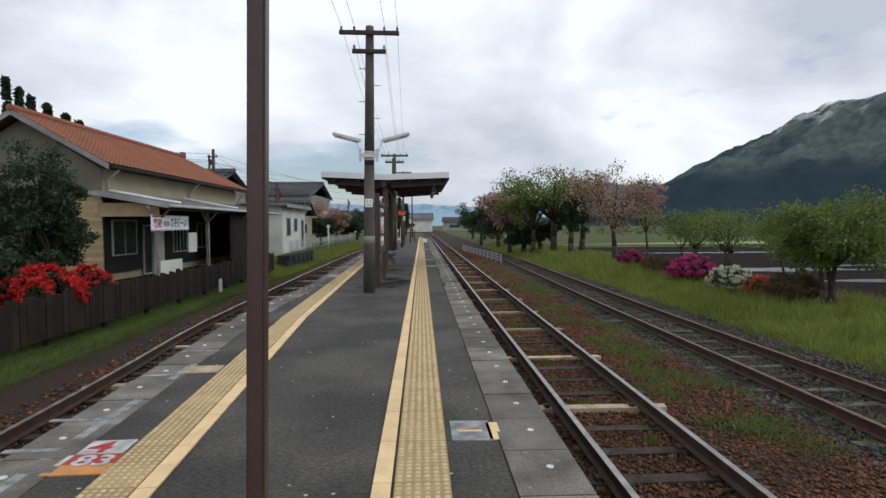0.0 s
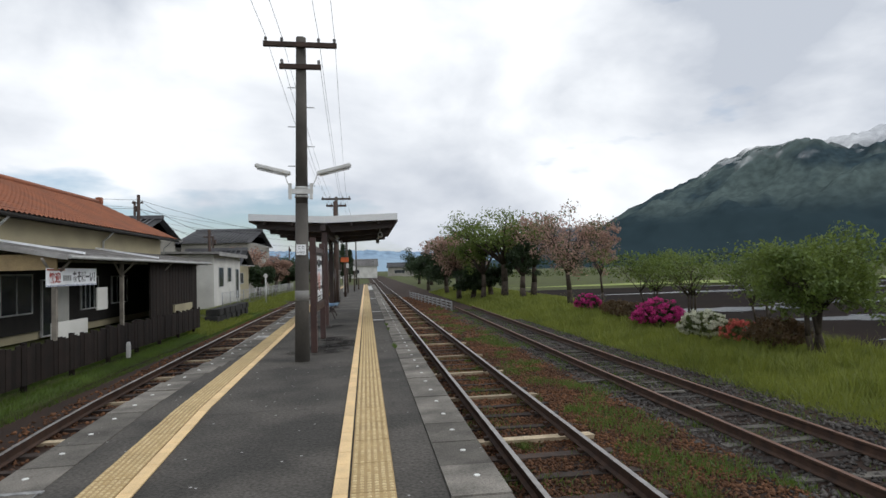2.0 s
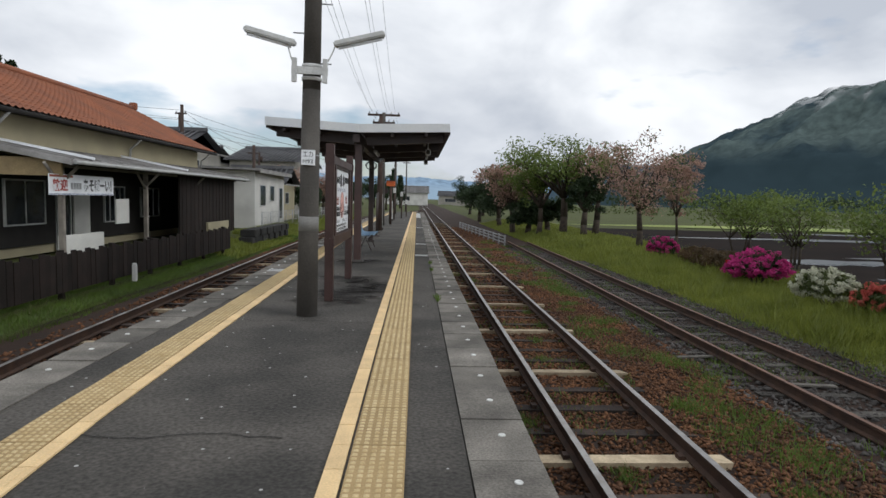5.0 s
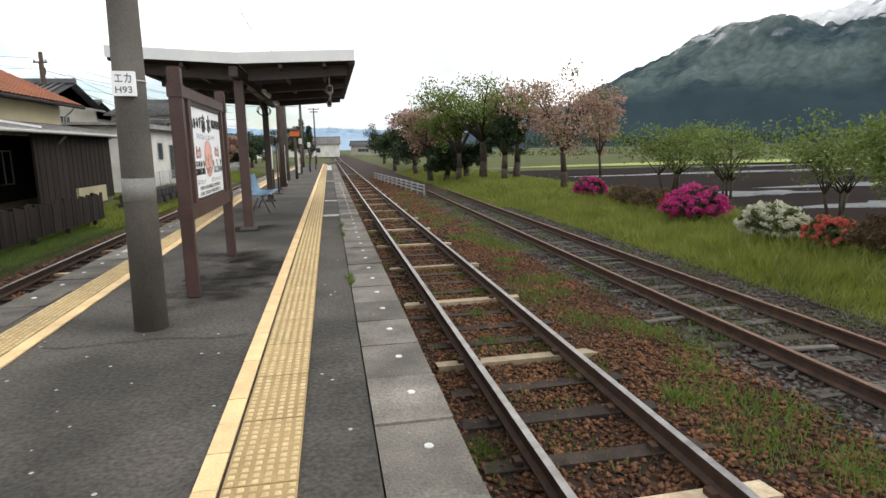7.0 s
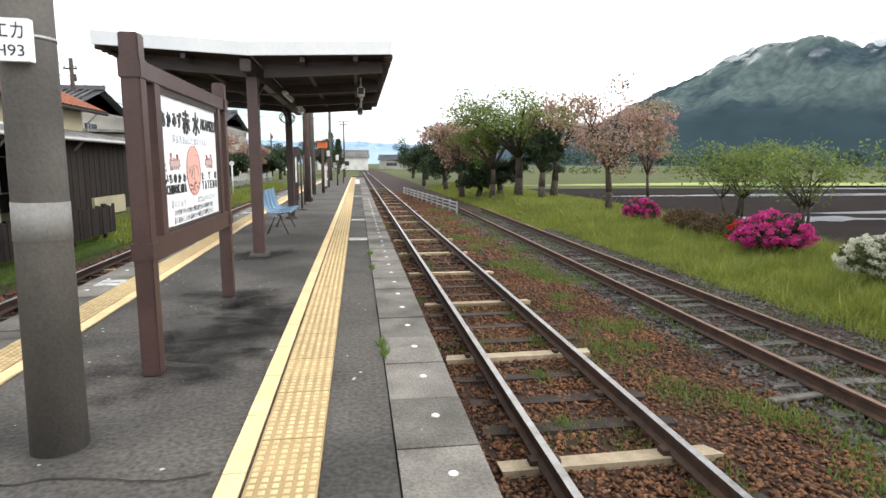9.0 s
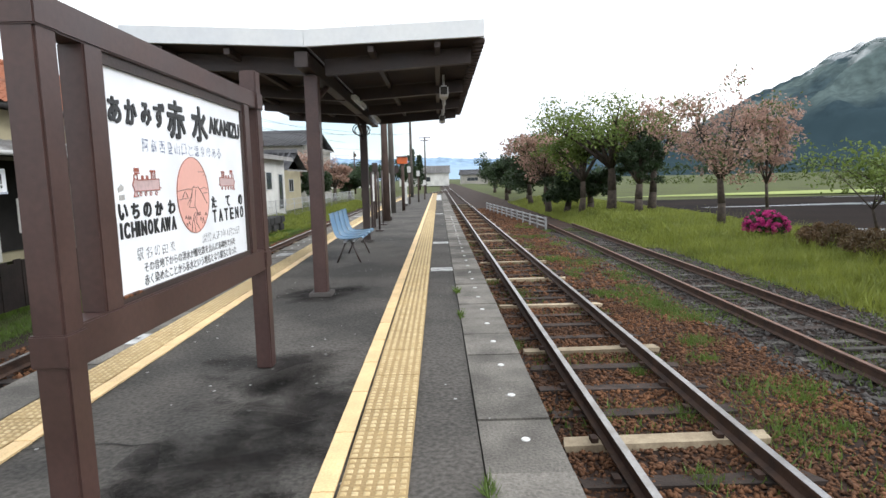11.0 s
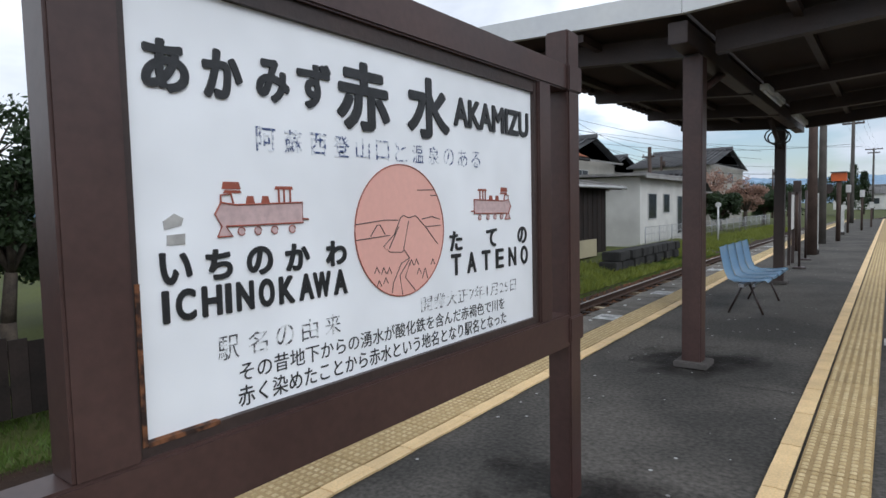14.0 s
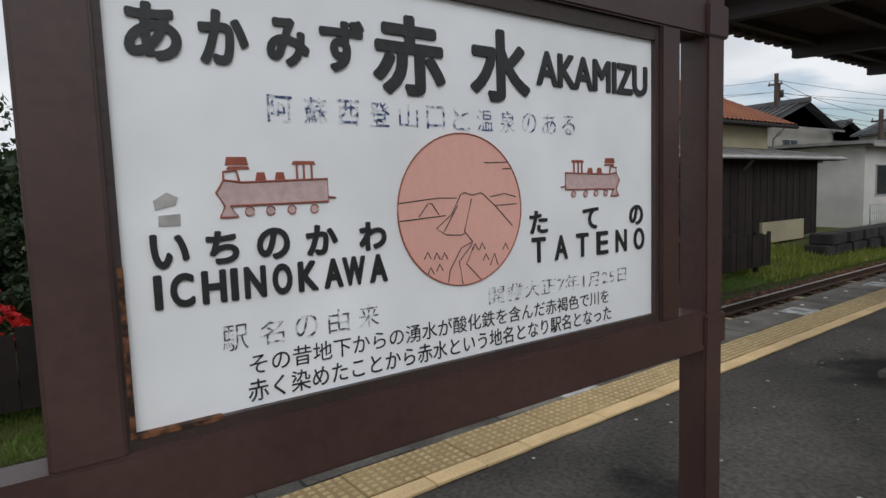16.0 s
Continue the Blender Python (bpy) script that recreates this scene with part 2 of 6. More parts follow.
white_wall = mat("white_render", (0.66, 0.65, 0.61), (0.5, 0.49, 0.46), 0.7, 0.9, 0.15, 30)
grey_wall = mat("grey_render", (0.36, 0.34, 0.3), (0.27, 0.26, 0.23), 0.7, 0.9, 0.15, 30)
dark_wood = mat("dark_planks", (0.028, 0.02, 0.017), (0.014, 0.011, 0.009), 3, 0.8, 0.4, 30, per="object")
pale_wood = mat("weathered_timber", (0.3, 0.27, 0.23), (0.17, 0.15, 0.13), 3, 0.85, 0.4, 30)
frame_grey = mat("window_frame", (0.45, 0.45, 0.43), (0.33, 0.33, 0.32), 4, 0.5, 0.05)
# near-black: veranda shade put into the colour; also serves cracks and the gutter
shade_line_dark = mat("veranda_shade_and_dark_lines", (0.03, 0.028, 0.026), (0.02, 0.018, 0.017), 2, 0.9, 0.1)
glass = mat("window_glass", (0.03, 0.035, 0.04), (0.02, 0.024, 0.028), 2, 0.16, 0)
black_stone = mat("dark_stone", (0.05, 0.048, 0.045), (0.025, 0.025, 0.024), 2, 0.9, 0.8, 12)
metal_grey = mat("galvanised", (0.4, 0.41, 0.41), (0.28, 0.28, 0.28), 6, 0.5, 0.05, metal=0.6)
orange_glow = mat("orange_lamp_glass", (0.75, 0.16, 0.03), (0.6, 0.12, 0.03), 5, 0.4, 0)
bark = mat("bark", (0.085, 0.068, 0.052), (0.04, 0.033, 0.027), 6, 0.95, 0.9, 25)
leaf_green = leaf_mat("fresh_green_leaves", (0.17, 0.22, 0.045), (0.065, 0.115, 0.022))
leaf_dark = leaf_mat("dark_leaves", (0.035, 0.06, 0.02), (0.018, 0.034, 0.012))
leaf_blossom = leaf_mat("faded_cherry_blossom", (0.45, 0.28, 0.23), (0.26, 0.18, 0.11))
leaf_olive = leaf_mat("olive_leaves", (0.1, 0.125, 0.035), (0.06, 0.08, 0.024))
leaf_russet = leaf_mat("russet_leaves", (0.13, 0.075, 0.035), (0.075, 0.06, 0.025))
bloom_magenta = leaf_mat("magenta_bloom", (0.6, 0.045, 0.26), (0.4, 0.03, 0.17))
bloom_red = leaf_mat("red_bloom", (0.62, 0.02, 0.018), (0.4, 0.015, 0.012))
bloom_coral = leaf_mat("coral_bloom", (0.68, 0.17, 0.13), (0.5, 0.11, 0.09))
bloom_white = leaf_mat("white_bloom", (0.62, 0.62, 0.5), (0.45, 0.46, 0.34))

# ==== building helpers ====
def box(bm, x0, x1, y0, y1, z0, z1, bevel=0.0):
    vs = [bm.verts.new((x, y, z)) for z in (z0, z1) for y in (y0, y1) for x in (x0, x1)]
    fs = [bm.faces.new([vs[i] for i in f]) for f in ((0, 2, 3, 1), (4, 5, 7, 6), (0, 1, 5, 4), (2, 6, 7, 3), (0, 4, 6, 2), (1, 3, 7, 5))]
    if bevel:
        bmesh.ops.bevel(bm, geom=list({e for f in fs for e in f.edges}), offset=bevel, segments=2, affect="EDGES")


def tube(bm, a, b, r0, r1=None, seg=10):
    a, b = Vector(a), Vector(b)
    r1 = r0 if r1 is None else r1
    q = (b - a).to_track_quat("Z", "Y").to_matrix()
    rings = []
    for c, r in ((a, r0), (b, r1)):
        rings.append([bm.verts.new(c + q @ Vector((r * math.cos(k * math.tau / seg), r * math.sin(k * math.tau / seg), 0))) for k in range(seg)])
    for k in range(seg):
        f = bm.faces.new((rings[0][k], rings[0][(k + 1) % seg], rings[1][(k + 1) % seg], rings[1][k]))
        f.smooth = True
    bm.faces.new(rings[0][::-1])
    bm.faces.new(rings[1])


def mesh_of(name, bm, material):
    me = bpy.data.meshes.new(name)
    bm.to_mesh(me)
    bm.free()
    for m in material if isinstance(material, (list, tuple)) else [material]:
        me.materials.append(m)
    return me


def part(name, bm, material=None, parent=None, label=""):
    ob = new(name, mesh_of(name, bm, material) if isinstance(bm, bmesh.types.BMesh) else bm)
    if material and not ob.data.materials:
        ob.data.materials.append(material)
    ob.parent = parent
    return tagged(ob, label)


def thing(name, at=(0, 0, 0), label="", category="", group="", kind="", rz=0):
    ob = new(name)
    ob.empty_display_size = 0.1
    ob.matrix_world = pose(*at, 0, 0, rz)
    return tagged(ob, label, category, group, kind)


def boxes(*bs, bevel=0.0):
    bm = bmesh.new()
    for b in bs:
        box(bm, *b, bevel=bevel)
    return bm


def tubes(*ts, seg=10):
    bm = bmesh.new()
    for t in ts:
        tube(bm, *t, seg=seg)
    return bm


def raw(name, verts, faces, material):
    me = bpy.data.meshes.new(name)
    me.from_pydata(verts, [], faces)
    me.materials.append(material)
    return me


def sheet(name, xs, ys, fz, material):
    """A grid of vertices; xs may depend on y."""
    v = [(x, y, fz(x, y)) for y in ys for x in (xs(y) if callable(xs) else xs)]
    w = len(v) // len(ys)
    f = [(j * w + i, j * w + i + 1, (j + 1) * w + i + 1, (j + 1) * w + i) for j in range(len(ys) - 1) for i in range(w - 1)]
    me = raw(name, v, f, material)
    me.polygons.foreach_set("use_smooth", [True] * len(f))
    return me


def line_x(y):
    """x of the yellow line on the side of the station; the platform widens, runs on and draws in again."""
    if y < 10.7:
        return -0.845 - 0.058 * y
    far = max(0.0, min(y, 68) - 24)
    return -1.4656 - 0.0235 * (min(y, 68) - 10.7) + 0.0006 * far ** 2


def edge_in(y):
    """How far the station-side kerb draws in towards the line."""
    return 0.09 + 0.28 * smooth(11.5, 16, y)


def left_turn(y):
    return -math.degrees(math.atan((line_x(y + 0.3) - line_x(y - 0.3)) / 0.6))


def smooth(a, b, v):
    t = max(0.0, min(1.0, (v - a) / (b - a)))
    return t * t * (3 - 2 * t)


def track_left(u, y):
    """x of a line u metres outside the station-side yellow line; past the platform the track closes up on the main one."""
    x = line_x(y) - u + 0.11 - 0.3 * smooth(10, 16, y)
    k = smooth(68, 140, y)
    return x * (1 - k) + (5.2 - u) * k


def siding_x(y):
    return 5.47 + 0.012 * max(0, y - 18)


def ground_z(x, y):
    n = noise.noise(Vector((x * 0.13, y * 0.13, 0))) * 0.12 + noise.noise(Vector((x * 0.6, y * 0.6, 3))) * 0.03
    if x > 0:
        bank = -1.02 + 0.3 * smooth(18, 40, y)
        z = -1.16 + (bank + 1.16) * smooth(7.4, 9.6, x)
        z += (-2.05 - bank) * smooth(12.6, 16.5, x) * (1 if y < 95 else 0.4)
        return z + n * smooth(7, 9, x) * (1 - 0.7 * smooth(13, 17, x))
    edge = line_x(y) - 4.2
    return -1.16 + 0.37 * smooth(-edge, -edge + 2.5, -x) + n * 0.5 * smooth(-edge, -edge + 1, -x)


def text_mesh(body, y0, y1, z0, z1, x, material, name="lettering", parent=None, raised=0.003, bold=0.0, swell=0.0):
    """Letters fitted into a rectangle on a board that faces +x."""
    cu = bpy.data.curves.new(name, "FONT")
    cu.body, cu.size, cu.offset, cu.resolution_u, cu.extrude = body, 1.0, bold, 4, 0.01
    tmp = new(name, cu)
    me = bpy.data.meshes.new_from_object(tmp.evaluated_get(bpy.context.evaluated_depsgraph_get()))
    bpy.data.objects.remove(tmp)
    co = np.empty(len(me.vertices) * 3)
    me.vertices.foreach_get("co", co)
    co = co.reshape(-1, 3)
    lo, hi = co.min(0), co.max(0)
    co = (co - lo) / np.maximum(hi - lo, 1e-6)
    out = np.stack([x + 0.0008 + co[:, 2] * raised, y0 + co[:, 0] * (y1 - y0), z0 + co[:, 1] * (z1 - z0)], -1)
    if swell:
        # thicker strokes with round ends: copies shifted round a small circle
        faces = [tuple(p.vertices) for p in me.polygons]
        vs, fs = [], []
        for k in range(10):
            a = k * math.tau / 10
            base = len(vs)
            vs += [(px + 0.00012 * k, py + swell * math.cos(a), pz + swell * math.sin(a)) for px, py, pz in out.tolist()]
            fs += [tuple(i + base for i in f) for f in faces]
        me = bpy.data.meshes.new(name)
        me.from_pydata(vs, [], fs)
    else:
        me.vertices.foreach_set("co", out.ravel())
    me.materials.clear()
    me.materials.append(material)
    me.update()
    ob = new(name, me)
    ob.parent = parent
    return ob

# ==== ground, fields and mountains ====
xs = sorted({-1500, -700, -300, -150, -80, -50, -35, -25, *np.arange(-20, 22, 0.8).round(2).tolist(), 25, 32, 45, 70, 120, 220, 450, 900, 1800})
ys = sorted({-80, -40, -20, *np.arange(-10, 70, 1.5).tolist(), 75, 85, 100, 130, 180, 260, 400, 700, 1200, 2500})
part_ground = tagged(new("ground", sheet("ground", xs, ys, ground_z, earth)), "grassy earth beside the railway, rough and uneven", "ground", kind="structure")


def bed_z(x, y):
    return -1.11 + 0.02 * noise.noise(Vector((x * 1.7, y * 1.7, 0)))


bed_ys = [v * 1.0 for v in range(-10, 90)] + [95, 110, 140, 200, 300]
tagged(new("ballast_bed_main", sheet("ballast_bed_main", lambda y: [1.0 + i * 0.45 for i in range(17)], bed_ys, bed_z, bed)), "reddish brown ballast bed under the main track", "ballast", kind="structure")
tagged(new("ballast_bed_left", sheet("ballast_bed_left", lambda y: [track_left(0.95 + i * 0.45, y) for i in range(11)][::-1], [v for v in bed_ys if v <= 110], bed_z, bed)), "dark brown ballast bed beside the platform", "ballast", kind="structure")

# paddy fields beyond the bank
field = thing("paddy_field", (0, 0, 0), "wet dark mud paddy field with flooded parts", "field", kind="structure")
part("mud", raw("mud", [(16.2, -30, -1.96), (130, -30, -1.96), (135, 92, -1.96), (17, 92, -1.96)], [(0, 1, 2, 3)], mud), None, field)
for x0, x1, y0, y1 in ((18, 33, 41, 45.5), (22.5, 46, 32, 37), (30, 70, 44, 50), (20, 34, 24, 27), (48, 120, 54, 59), (24, 80, 66, 71), (40, 128, 80, 86)):
    n = 24
    vs = [(x0 + (x1 - x0) * (0.5 + 0.5 * math.cos(k * math.tau / n) * (0.85 + 0.15 * math.sin(k * 5 + x0))), y0 + (y1 - y0) * (0.5 + 0.5 * math.sin(k * math.tau / n) * (0.8 + 0.2 * math.cos(k * 3 + y0))), -1.945) for k in range(n)]
    part("water", raw("water", vs, [tuple(range(n))], water_mat), None, field)
for i, (y0, y1, x0, x1) in enumerate(((92, 99, 15, 420), (104, 122, 15, 420), (128, 150, 12, 460), (158, 210, 12, 520), (220, 330, 10, 620))):
    part("green_strip", raw("green_strip", [(x0, y0, -1.7), (x1, y0 * 0.55, -1.7), (x1, y1 * 0.6, -1.5), (x0, y1, -1.5)], [(0, 1, 2, 3)], strip_mat), None, field)
for y in (99.5, 123, 151, 212):
    part("field_dyke", boxes((14, 420, y, y + 1.2, -2.05, -1.4)), earth, field)


def mountain(name, spread_az, dist, profile, material, label, top_cut=None):
    """A range seen from the line: height over azimuth, folded by ridges."""
    cols, rows = 220, 60
    a0, a1 = spread_az
    v, f = [], []
    for j in range(rows):
        s = j / (rows - 1)
        for i in range(cols):
            az = radians(a0 + (a1 - a0) * i / (cols - 1))
            h = profile(math.degrees(az))
            d = dist * (0.72 + 0.5 * s)
            x, y = d * math.sin(az), d * math.cos(az)
            z = math.tan(radians(h)) * d * math.sin(s * math.pi / 2) ** 1.25
            q = Vector((x * 3.2 / dist, y * 3.2 / dist, 0.3))
            z *= 1 + 0.42 * noise.fractal(q * 2.6, 0.8, 2.1, 7) * (1 - 0.72 * s)
            v.append((x, y, z * 1.0 - 3))
    for j in range(rows - 1):
        for i in range(cols - 1):
            k = j * cols + i
            f.append((k, k + 1, k + cols + 1, k + cols))
    me = raw(name, v, f, material)
    me.polygons.foreach_set("use_smooth", [True] * len(f))
    return tagged(new(name, me), label, "mountain", kind="structure")


def bumps(points):
    return lambda a: float(np.interp(a, [p[0] for p in points], [p[1] for p in points])) + 0.12 * noise.noise(Vector((a * 0.9, 0, 0))) + 0.1 * noise.noise(Vector((a * 2.7, 5, 0)))


def hill_mat(name, a, b, c, z_fade, z_soft, scale):
    """Woods and meadows by noise, haze put into the colours; the top dissolves into cloud."""
    m = mat(name, a, b, scale, 1.0, 0, scale * 9, spread=0.2, grit=(0.6, 1.4))
    n, l = m.node_tree.nodes, m.node_tree.links
    p, o = n["Principled BSDF"], n["Material Output"]
    p.inputs["Specular IOR Level"].default_value = 0
    geo = n.new("ShaderNodeNewGeometry")
    sep = n.new("ShaderNodeSeparateXYZ")
    l.new(geo.outputs["Position"], sep.inputs[0])
    t = n.new("ShaderNodeTexNoise")
    t.inputs["Scale"].default_value, t.inputs["Detail"].default_value = scale * 2.2, 9
    l.new(geo.outputs["Position"], t.inputs["Vector"])
    add = n.new("ShaderNodeMath")
    add.operation = "MULTIPLY_ADD"
    add.inputs[1].default_value = z_soft * 2.6
    l.new(t.outputs["Fac"], add.inputs[0])
    l.new(sep.outputs["Z"], add.inputs[2])
    rng = n.new("ShaderNodeMapRange")
    rng.inputs["From Min"].default_value, rng.inputs["From Max"].default_value = z_fade + z_soft * 0.6, z_fade + z_soft * 2.0
    l.new(add.outputs[0], rng.inputs["Value"])
    clear = n.new("ShaderNodeBsdfTransparent")
    mix = n.new("ShaderNodeMixShader")
    l.new(rng.outputs[0], mix.inputs[0])
    l.new(p.outputs[0], mix.inputs[1])
    l.new(clear.outputs[0], mix.inputs[2])
    l.new(mix.outputs[0], o.inputs[0])
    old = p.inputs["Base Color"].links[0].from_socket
    # towards the foot the colour goes over to c
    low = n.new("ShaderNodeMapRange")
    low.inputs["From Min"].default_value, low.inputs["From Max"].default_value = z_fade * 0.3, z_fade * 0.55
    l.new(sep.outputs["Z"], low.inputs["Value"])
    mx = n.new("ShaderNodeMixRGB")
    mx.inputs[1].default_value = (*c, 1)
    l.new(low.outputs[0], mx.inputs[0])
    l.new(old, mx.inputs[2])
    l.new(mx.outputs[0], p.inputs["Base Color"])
    return m


# near slope: woods, darker forest at the foot, blue-grey haze mixed into all three colours
near_hill = hill_mat("hazed_wooded_hill", (0.092, 0.122, 0.118), (0.038, 0.058, 0.068), (0.03, 0.048, 0.056), 200, 50, 0.0085)
# middle hill: its blue is haze put into the colour
mid_hill = hill_mat("hazed_blue_hill", (0.06, 0.095, 0.12), (0.05, 0.08, 0.11), (0.06, 0.09, 0.115), 118, 12, 0.004)
# far range: distance haze is put into the colour, palest at the foot
far_hill = hill_mat("far_hazed_hill", (0.25, 0.35, 0.46), (0.22, 0.31, 0.42), (0.3, 0.4, 0.5), 160, 26, 0.003)
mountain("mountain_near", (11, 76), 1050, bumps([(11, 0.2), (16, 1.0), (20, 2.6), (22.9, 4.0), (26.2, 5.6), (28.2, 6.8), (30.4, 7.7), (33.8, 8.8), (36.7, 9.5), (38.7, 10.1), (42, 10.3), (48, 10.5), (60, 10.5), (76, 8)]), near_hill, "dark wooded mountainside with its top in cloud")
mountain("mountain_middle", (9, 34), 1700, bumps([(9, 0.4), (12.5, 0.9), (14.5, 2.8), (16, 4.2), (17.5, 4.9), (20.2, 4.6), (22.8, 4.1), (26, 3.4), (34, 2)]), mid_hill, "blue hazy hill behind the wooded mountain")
mountain("mountain_far", (-24, 22), 3000, bumps([(-24, 1.4), (-16, 1.9), (-10, 2.1), (-5, 1.9), (-1, 2.1), (2, 2.0), (5, 1.75), (9, 1.7), (14, 1.7), (22, 1.4)]), far_hill, "distant range at the end of the line, coloured pale blue for haze")
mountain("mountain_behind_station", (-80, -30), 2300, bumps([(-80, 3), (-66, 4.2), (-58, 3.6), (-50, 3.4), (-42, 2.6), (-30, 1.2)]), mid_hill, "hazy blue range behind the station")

# ==== platform body ====
platform = thing("platform", (0, 0, 0), "low island platform paved in worn dark asphalt", "platform", kind="structure")
plat_ys = [v * 0.5 for v in range(-16, 137)]
part("asphalt_paving", sheet("asphalt_paving", lambda y: [line_x(y) - 0.75 + (line_x(y) * -1 + 1.5) * i / 12 for i in range(13)], plat_ys, lambda x, y: 0.004 * noise.noise(Vector((x * 0.8, y * 0.5, 0))) - 0.004, asphalt), None, platform)
part("retaining_wall", sheet("retaining_wall", lambda y: [1.07, 1.071], plat_ys, lambda x, y: -0.1 if x < 1.0705 else -1.16, wall_conc), None, platform)
part("retaining_wall", sheet("retaining_wall", lambda y: [line_x(y) + edge_in(y) - 1.071, line_x(y) + edge_in(y) - 1.07], plat_ys, lambda x, y: -0.1 if x > line_x(y) + edge_in(y) - 1.0705 else -1.16, wall_conc), None, platform)
part("end_wall", boxes((line_x(68) - 0.7, 1.1, 67.9, 68.05, -1.16, -0.01)), wall_conc, platform)


def decal(name, x0, x1, y0, y1, material, rz=0, z=0.003, parent=None, label=""):
    bm = boxes((-(x1 - x0) / 2, (x1 - x0) / 2, -(y1 - y0) / 2, (y1 - y0) / 2, -0.006, 0.002))
    ob = part(name, bm, material, parent, label)
    ob.matrix_world = pose((x0 + x1) / 2, (y0 + y1) / 2, z, 0, 0, rz)
    return ob


def marking(label, *pieces):
    th = thing("floor_marking", (0, 0, 0), label, "floor marking", "painted floor markings")
    for name, x0, x1, y0, y1, m, rz in pieces:
        decal(name, x0, x1, y0, y1, m, rz, 0.003 if name != "paint_bar" else 0.006, th)
    return th


for y in (21.6, 25.25, 35.5):
    marking("worn white painted rectangle on the dark asphalt", ("paint_patch", 0.43, 0.75, y - 0.15, y + 0.15, paint_white, 0), ("paint_bar", 0.52, 0.75, y - 0.02, y + 0.02, paint_faint, 0))
marking("pale white area at the platform's far end", ("paint_patch", 0.34, 0.74, 50, 62, paint_white, 0))
for y in (18.0, 21.5, 23.8, 27.5, 31, 35):
    marking("white painted plate beside the yellow line", ("paint_patch", line_x(y) - 0.63, line_x(y) - 0.37, y - 0.16, y + 0.16, paint_white, left_turn(y)), ("paint_bar", line_x(y) - 0.59, line_x(y) - 0.41, y - 0.02, y + 0.03, paint_faint, left_turn(y))).location.z = 0.009
marking("scuffed white patch with a yellow mark near the kerb", ("paint_patch", 0.455, 0.72, 5.49, 5.86, paint_faint, 0), ("paint_yellow", 0.7, 0.78, 5.5, 5.82, line_yel, 0), ("paint_bar", 0.5, 0.66, 5.64, 5.67, line_yel, 0))
# stopping mark painted for the trains
stop_mark = thing("stopping_mark", (0, 0, 0), "white, red and orange stopping mark painted with numerals", "floor marking")
decal("white_field", -1.9, -1.56, 5.37, 5.6, paint_white, 3.3, 0.003, stop_mark)
decal("red_field", -1.88, -1.53, 5.215, 5.37, paint_red, 3.3, 0.003, stop_mark)
decal("orange_field", -1.86, -1.5, 5.07, 5.215, paint_orange, 3.3, 0.003, stop_mark)
for body, m, x0, x1, y0, y1 in (("4", paint_red, -1.8, -1.66, 5.39, 5.58), ("183", paint_white, -1.85, -1.56, 5.19, 5.35)):
    t = text_mesh(body, 0, x1 - x0, 0, y1 - y0, 0, m, "numeral", stop_mark, 0.001, 0.02)
    t.matrix_world = Matrix(((0, 1, 0, x0), (0, 0, 1, y0), (1, 0, 0, 0.006), (0, 0, 0, 1)))
frame_mark = thing("painted_line_frame", (0, 0, 0), "faded white painted lines along the platform edge", "floor marking")
decal("long_line", -2.02, -1.95, 4.5, 8.35, paint_faint, 1.2, 0.003, frame_mark)
for y, w in ((5.42, 0.33), (6.0, 0.4), (6.58, 0.3), (7.25, 0.33), (8.31, 0.4)):
    decal("cross_line", -1.97 - w, -1.97, y, y + 0.05, paint_faint, 2, 0.004, frame_mark)
decal("pale_plate", -1.99, -1.67, 7.34, 7.62, wood_new, 3, 0.005, frame_mark)
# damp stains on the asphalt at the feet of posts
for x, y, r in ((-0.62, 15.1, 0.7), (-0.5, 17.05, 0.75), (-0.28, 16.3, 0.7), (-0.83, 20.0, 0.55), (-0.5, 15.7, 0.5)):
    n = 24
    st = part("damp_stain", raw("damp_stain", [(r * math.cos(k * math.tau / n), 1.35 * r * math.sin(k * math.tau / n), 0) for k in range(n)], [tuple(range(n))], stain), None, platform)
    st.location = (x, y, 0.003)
# hairline cracks across the asphalt
for n, (x0, x1, y) in enumerate(((-1.45, -0.05, 13.62), (-2.2, -0.9, 15.9), (-0.5, 0.05, 19.4), (-1.6, -0.3, 10.4))):
    v, f = [], []
    for k in range(41):
        x = x0 + (x1 - x0) * k / 40
        yy = y + 0.09 * noise.noise(Vector((x * 2.1, n, 0))) + 0.03 * noise.noise(Vector((x * 9, n, 1)))
        w = 0.004 + 0.004 * abs(noise.noise(Vector((x * 5, n, 2))))
        v += [(x, yy - w, 0.002), (x, yy + w, 0.002)]
    f = [(2 * k, 2 * k + 2, 2 * k + 3, 2 * k + 1) for k in range(40)]
    part("crack", raw("crack", v, f, shade_line_dark), None, platform)


